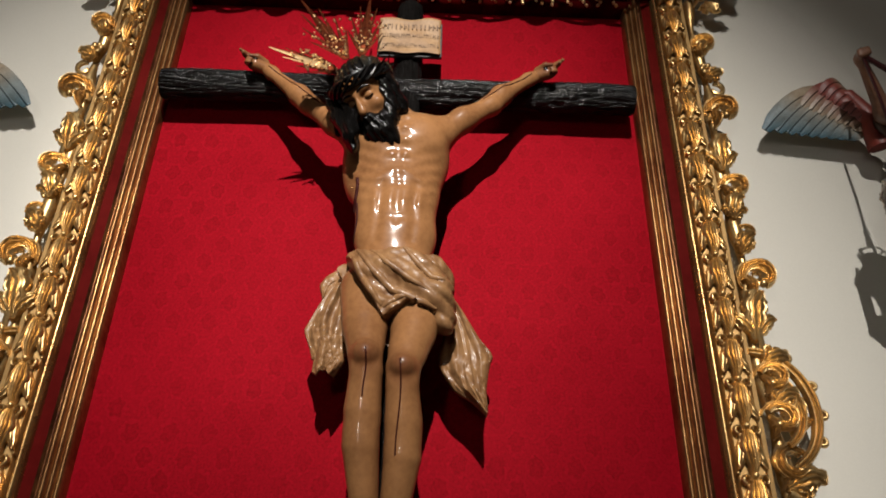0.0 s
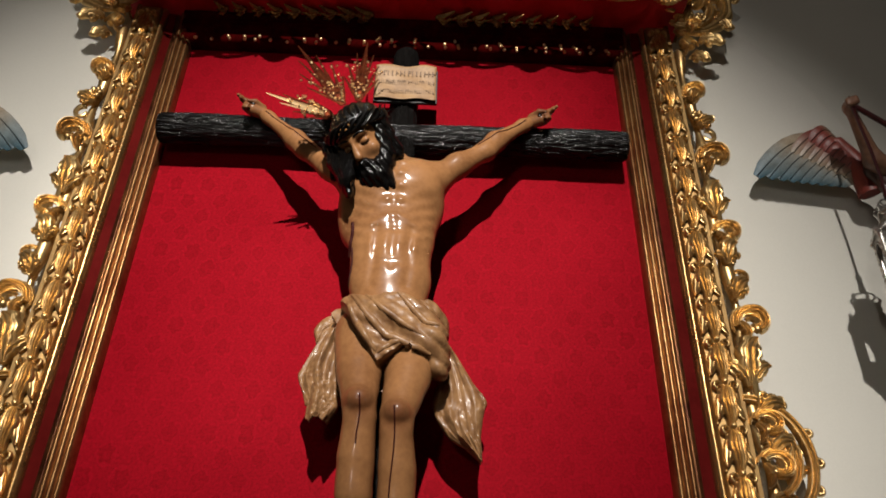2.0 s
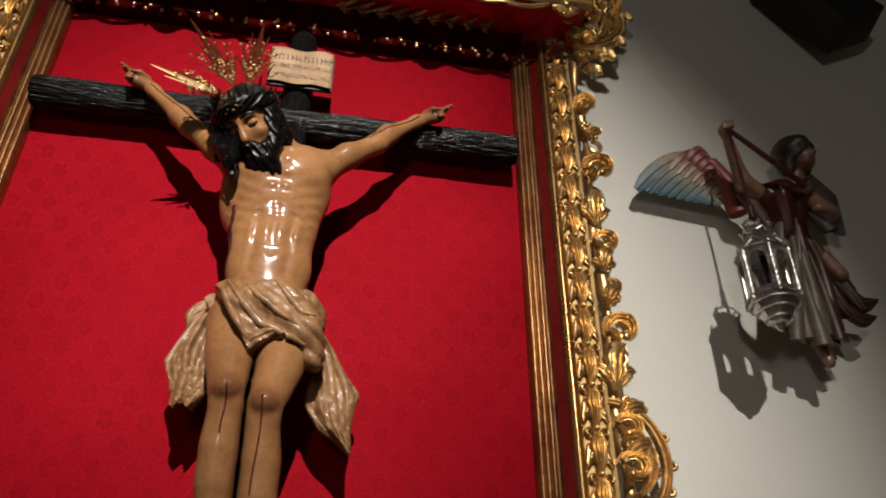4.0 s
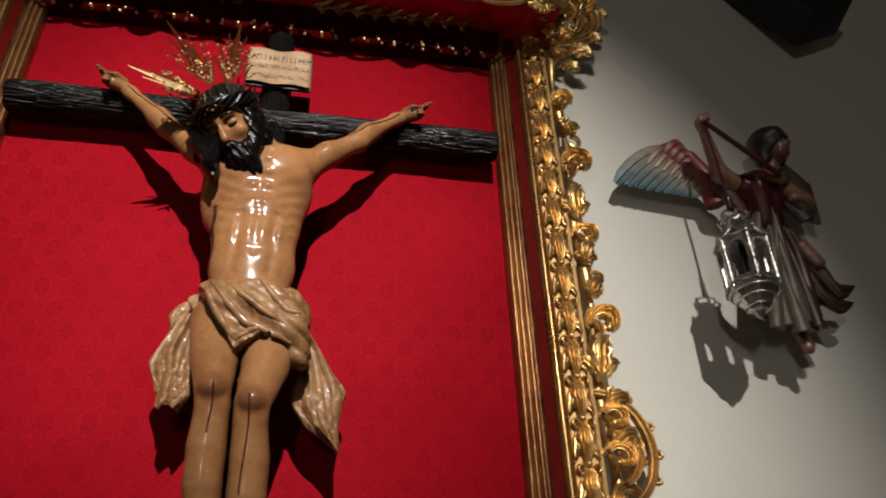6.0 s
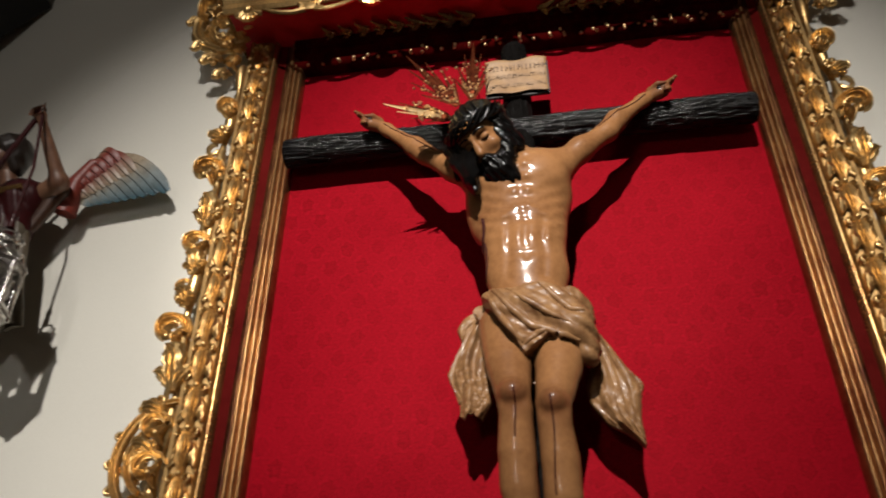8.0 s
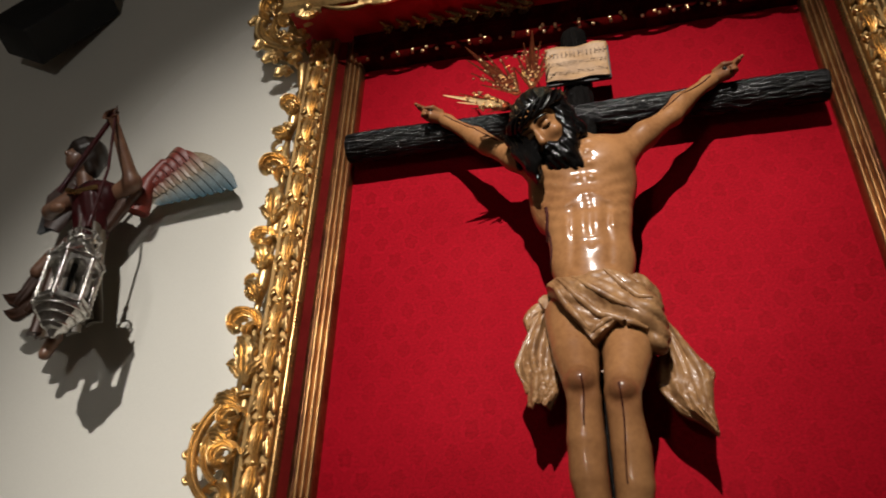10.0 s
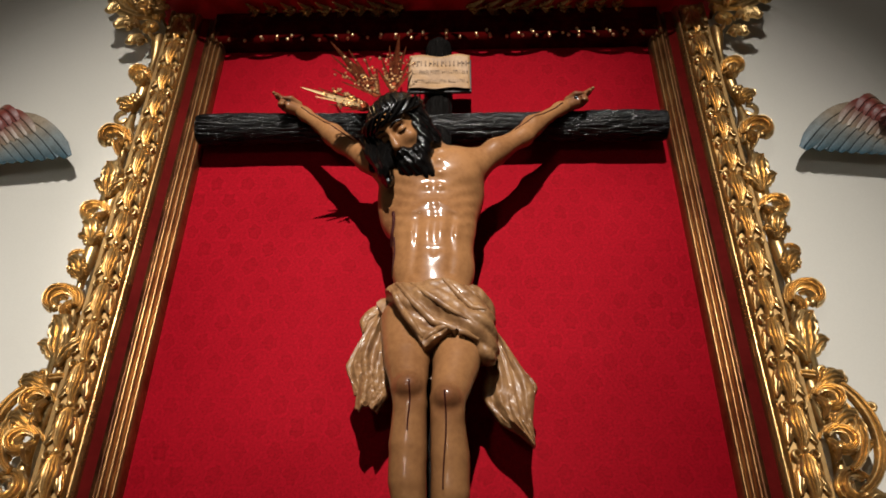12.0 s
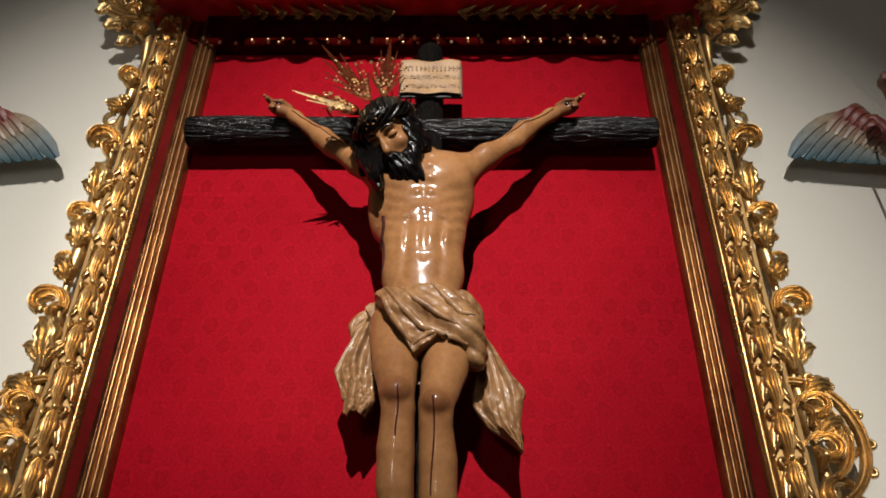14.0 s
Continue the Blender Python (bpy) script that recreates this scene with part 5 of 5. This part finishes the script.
def angel(x0, sgn, raised, label):
    """sgn: the side to which the inner wing points. The figure faces the altar frame; all is one carved mesh."""
    s = Shape()

    def X(x):
        return x0 + sgn * x
    body = union([cone((X(0.01), -0.10, 3.34), (X(0.01), -0.12, 3.47), 0.072, 0.090, 0.8), ell((X(0.0), -0.11, 3.50), (0.115, 0.072, 0.058))], 0.04)
    skirt = union([cone((X(0.005), -0.075, 3.36), (X(0.015), -0.07, 3.15), 0.055, 0.065, 0.6), cone((X(0.015), -0.07, 3.15), (X(0.025), -0.06, 2.98), 0.065, 0.075, 0.5)], 0.03)
    mantle = union([cone((X(-0.04), -0.07, 3.34), (X(-0.09), -0.07, 3.16), 0.05, 0.055, 0.6), cone((X(-0.09), -0.07, 3.16), (X(-0.15), -0.06, 3.04), 0.055, 0.040, 0.5), cone((X(0.07), -0.09, 3.36), (X(0.15), -0.10, 3.52), 0.030, 0.045, 0.8)], 0.03)
    leg = union([cone((X(-0.10), -0.12, 3.22), (X(-0.145), -0.125, 3.15), 0.034, 0.030), cone((X(0.0), -0.085, 2.87), (X(-0.01), -0.10, 2.795), 0.026, 0.022)], 0.01)
    hx, hy, hz = raised
    fist = union([ell((hx, hy, hz), (0.025, 0.025, 0.028)), cone((hx + 0.015, hy - 0.03, hz + 0.02), (hx - 0.02, hy - 0.03, hz + 0.005), 0.011, 0.010), cone((hx + 0.015, hy - 0.032, hz), (hx - 0.02, hy - 0.03, hz - 0.015), 0.011, 0.010)], 0.012)
    elbow = (X(0.18), -0.15, 3.525)
    arm = union([cone((X(0.10), -0.12, 3.50), elbow, 0.040, 0.036), cone(elbow, raised, 0.032, 0.017)], 0.02)
    other = union([cone((X(-0.10), -0.13, 3.50), (X(-0.135), -0.18, 3.40), 0.040, 0.033), cone((X(-0.135), -0.18, 3.40), (X(-0.07), -0.23, 3.37), 0.031, 0.022), ell((X(-0.05), -0.235, 3.37), (0.03, 0.022, 0.022))], 0.015)
    hd = (X(-0.088), -0.165, 3.682)
    head = union([ell(hd, (0.050, 0.060, 0.064)), ell((hd[0] - sgn * 0.010, hd[1] - 0.020, hd[2] - 0.032), (0.038, 0.042, 0.042)), cone((hd[0] - sgn * 0.02, hd[1] - 0.055, hd[2] + 0.0), (hd[0] - sgn * 0.026, hd[1] - 0.070, hd[2] - 0.018), 0.007, 0.009), cone((X(-0.05), -0.12, 3.53), (X(-0.088), -0.145, 3.65), 0.036, 0.034)], 0.018)
    hair_ = union([ell((hd[0] + sgn * 0.010, hd[1] + 0.012, hd[2] + 0.028), (0.080, 0.084, 0.076)), ell((hd[0] + sgn * 0.045, hd[1] + 0.02, hd[2] - 0.03), (0.036, 0.045, 0.055)), ell((hd[0] - sgn * 0.045, hd[1] + 0.03, hd[2] + 0.0), (0.03, 0.04, 0.06))], 0.02)

    def folds(f, amount, k, z0=3.3):
        return lambda x, y, z: f(x, y, z) + amount * (1 - 2 * pleat(0.5 * k * (x + 0.25 * sgn * (z - z0)) + 0.8 * np.sin(13 * z))) * np.clip((z0 - z) / 0.12, 0.12, 1) + 0.2 * amount * np.sin(26 * z + 55 * x) + 0.25 * amount * np.sin(190 * x + 40 * z)

    lo, hi = (x0 - 0.42, -0.34, 2.66), (x0 + 0.42, 0.03, 3.98)
    hair_field = lambda x, y, z: np.maximum(hair_(x, y, z) + 0.004 * np.sin(95 * z + 20 * x) * np.sin(80 * x + 40 * y), -ell((hd[0] - sgn * 0.034, hd[1] - 0.075, hd[2] - 0.026), (0.036, 0.06, 0.048))(x, y, z))
    for field, slot in ((union([arm, fist, other, leg, head], 0.012), 0), (folds(body, 0.006, 75, 3.6), 1), (skirt, 2), (mantle, 3), (hair_field, 4)):
        s.add(*carve(field, lo, hi, 0.0075), slot)
    s.tube([(X(-0.09), -0.185, 3.50), (X(-0.03), -0.2, 3.47), (X(0.06), -0.19, 3.49)], 0.012, 7, 5)
    # robe: long hanging folds, then the mantle blown outwards
    for i in range(11):
        u = -1 + i / 5
        deep = 0.045 * math.sqrt(1 - 0.9 * u * u)
        hem = 2.855 + 0.028 * math.sin(2.3 * i) + 0.05 * u * u
        path, wide = [], []
        for k in range(15):
            t = k / 14
            path.append((X(0.004 - 0.050 * u + t * (0.028 - 0.085 * u) + 0.010 * math.sin(5 * t + i)), -0.085 - deep - 0.012 * math.sin(4 * t + 2 * i), 3.37 + (hem - 3.37) * t))
            wide.append(0.012 + 0.020 * t + 0.004 * math.sin(9 * t + i))
        s.ribbon(path, wide, 0.020 + 0.006 * math.sin(1.7 * i), 1, 0.3, 3 if i > 6 else 2, 13, 0.06, 3, 0.004)
    for a, ends in enumerate((((-0.06, 3.33), (-0.11, 3.22), (-0.17, 3.10), (-0.20, 3.01)), ((-0.05, 3.30), (-0.09, 3.17), (-0.12, 3.06), (-0.15, 2.98)), ((-0.10, 3.20), (-0.16, 3.09), (-0.23, 3.05), (-0.285, 3.07)), ((-0.09, 3.15), (-0.15, 3.04), (-0.21, 2.99), (-0.26, 3.0)))):
        pts, wide = [], []
        for k in range(13):
            t = k / 12 * 3
            q = min(int(t), 2)
            pts.append((X(ends[q][0] + (ends[q + 1][0] - ends[q][0]) * (t - q)), -0.10 + 0.008 * a, ends[q][1] + (ends[q + 1][1] - ends[q][1]) * (t - q)))
            wide.append((0.018, 0.034, 0.034, 0.010)[q] + ((0.034, 0.034, 0.010)[q] - (0.018, 0.034, 0.034)[q]) * (t - q))
        s.ribbon(pts, wide, 0.028, 2, 0.4, 3, 15, 0.12, 3, 0.004)
    wing(s, (X(0.16), -0.045, 3.53), sgn)
    # the far wing, seen nearly edge on, its shade put into darker feather colours
    SHADE_BROWN, SHADE_SLATE = (0.075, 0.045, 0.035), (0.05, 0.06, 0.065)
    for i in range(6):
        s.tube([(X(-0.10), -0.03, 3.60 - 0.02 * i), (X(-0.185 + 0.004 * i), -0.06, 3.665 - 0.03 * i), (X(-0.245 + 0.006 * i), -0.07, 3.56 - 0.032 * i), (X(-0.275 + 0.014 * i), -0.06, 3.39 + 0.004 * i)], [0.03, 0.042, 0.038, 0.010], 8, 6, [RED, SHADE_BROWN, SHADE_BROWN, SHADE_SLATE], flat=0.3)
    s.v = [(p[0], p[1] + 0.05, p[2]) for p in s.v]
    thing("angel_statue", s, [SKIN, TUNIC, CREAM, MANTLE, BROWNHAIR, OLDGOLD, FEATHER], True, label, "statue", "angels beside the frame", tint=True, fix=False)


def lantern(x, y, top, spin, label):
    """A six-sided chased silver processional lantern with arched openings."""
    ob = empty("lantern", label, "lantern", "lanterns of the angels", at=(x, y, top))
    ob.rotation_euler.z = radians(spin)
    ob.scale = (0.90, 0.90, 0.98)

    def ring(r, z, sides=6, off=0.0):
        return [Vector((r * math.cos(2 * math.pi * (i + off) / sides), r * math.sin(2 * math.pi * (i + off) / sides), z)) for i in range(sides)]

    def loft(levels, sides=6):
        s = Shape()
        verts = [v for r, z in levels for v in ring(r, z, sides)]
        faces = [(i * sides + k, i * sides + (k + 1) % sides, (i + 1) * sides + (k + 1) % sides, (i + 1) * sides + k) for i in range(len(levels) - 1) for k in range(sides)]
        faces += [tuple(range(sides))[::-1], tuple(range((len(levels) - 1) * sides, len(levels) * sides))]
        return s.add(verts, faces)
    hoop = Shape().tube([(0.045 * math.cos(a), 0, -0.02 + 0.018 * math.sin(a)) for a in np.linspace(0, 2 * math.pi, 25)], 0.0038, 6)
    part("carrying_ring", hoop, SILVER, ob)
    part("roof", loft([(0.010, -0.03), (0.030, -0.035), (0.052, -0.05), (0.050, -0.075), (0.058, -0.085), (0.098, -0.135), (0.104, -0.142), (0.100, -0.155), (0.02, -0.156)]), SILVER, ob, "", False)
    part("base", loft([(0.02, -0.325), (0.092, -0.327), (0.100, -0.335), (0.092, -0.35), (0.070, -0.375), (0.048, -0.405), (0.040, -0.42), (0.022, -0.425), (0.012, -0.445), (0.004, -0.45)]), SILVER, ob, "", False)
    part("core", loft([(0.012, -0.157), (0.013, -0.24), (0.012, -0.324)]), BLACK, ob, "dark candle tube inside", False)
    for k in range(6):
        a0, a1 = ring(0.096, 0)[k], ring(0.096, 0)[(k + 1) % 6]
        post = Shape().tube([a0 + Vector((0, 0, -0.155 - 0.172 * q / 24)) for q in range(25)], [0.0085 + 0.0022 * math.sin(2.1 * q) for q in range(25)], 9)
        part("corner_post", post, SILVER, ob)
        mid_ = (a0 + a1) / 2
        e = (a1 - a0).normalized()
        w = (a1 - a0).length / 2
        arch_, n = Shape(), 12
        outer, inner = [], []
        for i in range(n + 1):
            t = math.pi * i / n
            inner.append(mid_ + e * (0.66 * w * math.cos(t)) + Vector((0, 0, -0.200 + 0.03 * math.sin(t))))
            outer.append(mid_ + e * (0.9 * w * (1 - 2 * i / n)) + Vector((0, 0, -0.157)))
        low_o = [mid_ + e * (0.9 * w) + Vector((0, 0, -0.325)), mid_ + e * (-0.9 * w) + Vector((0, 0, -0.325))]
        low_i = [mid_ + e * (0.66 * w) + Vector((0, 0, -0.308)), mid_ + e * (-0.66 * w) + Vector((0, 0, -0.308))]
        v = outer + inner + low_o + low_i
        m_ = n + 1
        f = [(i, i + 1, m_ + i + 1, m_ + i) for i in range(n)]
        f += [(0, m_, 2 * m_ + 2, 2 * m_), (n, 2 * m_ + 1, 2 * m_ + 3, m_ + n), (2 * m_, 2 * m_ + 2, 2 * m_ + 3, 2 * m_ + 1)]
        arch_.add(v, f)
        o = part("arched_panel", arch_, SILVER, ob, "", False)
        md = o.modifiers.new("thickness", "SOLIDIFY")
        md.thickness, md.offset = 0.006, 0
        trim = Shape()
        for i in range(0, n + 1):
            trim.ball(inner[i] + Vector((mid_.x, mid_.y, 0)).normalized() * 0.006, 0.0042, 4, 6)
        for z in np.arange(-0.30, -0.205, 0.0105):
            for u in (0.74, -0.74):
                trim.ball(mid_ * 1.06 + e * (u * w) + Vector((0, 0, z)), 0.0045, 4, 6)
        for u in np.linspace(-0.95, 0.95, 9):
            trim.ball(mid_ * 1.10 + e * (u * w) + Vector((0, 0, -0.331)), 0.0058, 4, 6)
            trim.ball(mid_ * 1.13 + e * (u * w) + Vector((0, 0, -0.147)), 0.0050, 4, 6)
        part("beading", trim, SILVER, ob)
    for k in range(6):
        a0, a1 = ring(0.100, -0.150)[k], ring(0.100, -0.150)[(k + 1) % 6]
        top = (a0 + a1) / 2 * 0.93 + Vector((0, 0, 0.030))
        part("pediment", Shape().tube([a0, a0.lerp(top, 0.5) * 1.01, top], [0.006, 0.0055, 0.006], 7).tube([top, top.lerp(a1, 0.5) * 1.01, a1], [0.006, 0.0055, 0.006], 7).ball(top, 0.009, 5, 8), SILVER, ob)
        part("pinnacle", Shape().ball(a0 * 1.02 + Vector((0, 0, 0.006)), 0.010, 6, 8).tube([a0 * 1.02, a0 * 1.02 + Vector((0, 0, 0.030))], [0.007, 0.002], 7), SILVER, ob)
        part("drop", Shape().ball(a0 * 0.98 + Vector((0, 0, -0.192)), 0.010, 6, 8), SILVER, ob)
    for z, r in ((-0.352, 0.090), (-0.377, 0.069), (-0.406, 0.048)):
        part("base_ring", Shape().tube([(r * math.cos(a), r * math.sin(a), z) for a in np.linspace(0, 2 * math.pi, 31)], 0.005, 7), SILVER, ob)
    part("gallery", Shape().tube([(0.052 * math.cos(a), 0.052 * math.sin(a), -0.062 + 0.006 * math.sin(9 * a)) for a in np.linspace(0, 2 * math.pi, 61)], 0.0065, 7), SILVER, ob)
    for i in range(6):
        fin = Shape().tube([ring(0.050, -0.055)[i], ring(0.062, -0.035)[i], ring(0.052, -0.022)[i]], [0.008, 0.007, 0.003], 6)
        part("crest", fin, SILVER, ob)
    return ob


def staff(p, q, x, y, z0, z1, label):
    ob = empty("lantern_pole", label, "pole", "lantern poles of the angels")
    part("shaft", Shape().tube([p, Vector(p).lerp(Vector(q), 0.5), q], [0.010, 0.011, 0.012], 9), TUNIC, ob)
    part("finial", Shape().ball(p, 0.013, 6, 9).tube([Vector(p), Vector(p) + Vector((0, -0.005, 0.035))], [0.008, 0.002], 7), MANTLE, ob, "small dark gilt finial")
    part("tassel", Shape().tube([(x, y, z1 + 0.075), (x, y, z1 + 0.055), (x, y, z1 + 0.045), (x, y, z1 + 0.005)], [0.006, 0.013, 0.009, 0.014], 9), TUNIC, ob, "dark red tassel")
    part("hanging_cord", Shape().tube([p, (x, y, (z0 + z1) / 2 + 0.02), (x, y, z1)], 0.0058, 7), TUNIC, ob, "dark red cord")


angel(1.955, -1, (1.672, -0.26, 3.682), "carved painted angel with red and blue wings holding a lantern pole")
staff((1.668, -0.230, 3.680), (1.965, -0.195, 3.47), 1.676, -0.235, 3.64, 3.237, "thin dark red pole held by the carved angel")
lantern(1.676, -0.235, 3.237, 12, "chased silver hexagonal lantern with arched openings, hung from a cord")
angel(-1.965, 1, (-1.838, -0.305, 3.745), "carved painted angel in a crimson tunic with red and blue wings")
staff((-1.825, -0.265, 3.765), (-2.03, -0.195, 3.44), -1.766, -0.270, 3.70, 3.175, "thin dark red pole held by the carved angel")
lantern(-1.766, -0.270, 3.175, 47, "chased silver hexagonal lantern with arched openings, hung from a cord")


# ---- black loudspeakers high on the wall ----
def speaker(x, sgn):
    ob = empty("loudspeaker", "black box loudspeaker mounted high on the plastered wall", "loudspeaker", "loudspeakers on the wall")
    turn = Euler((radians(-12), radians(sgn * 28), 0)).to_matrix()
    part("cabinet", Shape().box((x - 0.15, -0.14, 4.54), (x + 0.15, 0.06, 5.07), turn=turn, bevel=0.012), BLACK, ob)
    part("bracket", Shape().box((x - 0.05, 0.0, 4.85), (x + 0.05, WALL - 0.001, 4.95), bevel=0.004), BLACK, ob)


speaker(2.48, -1)
speaker(-2.62, 1)
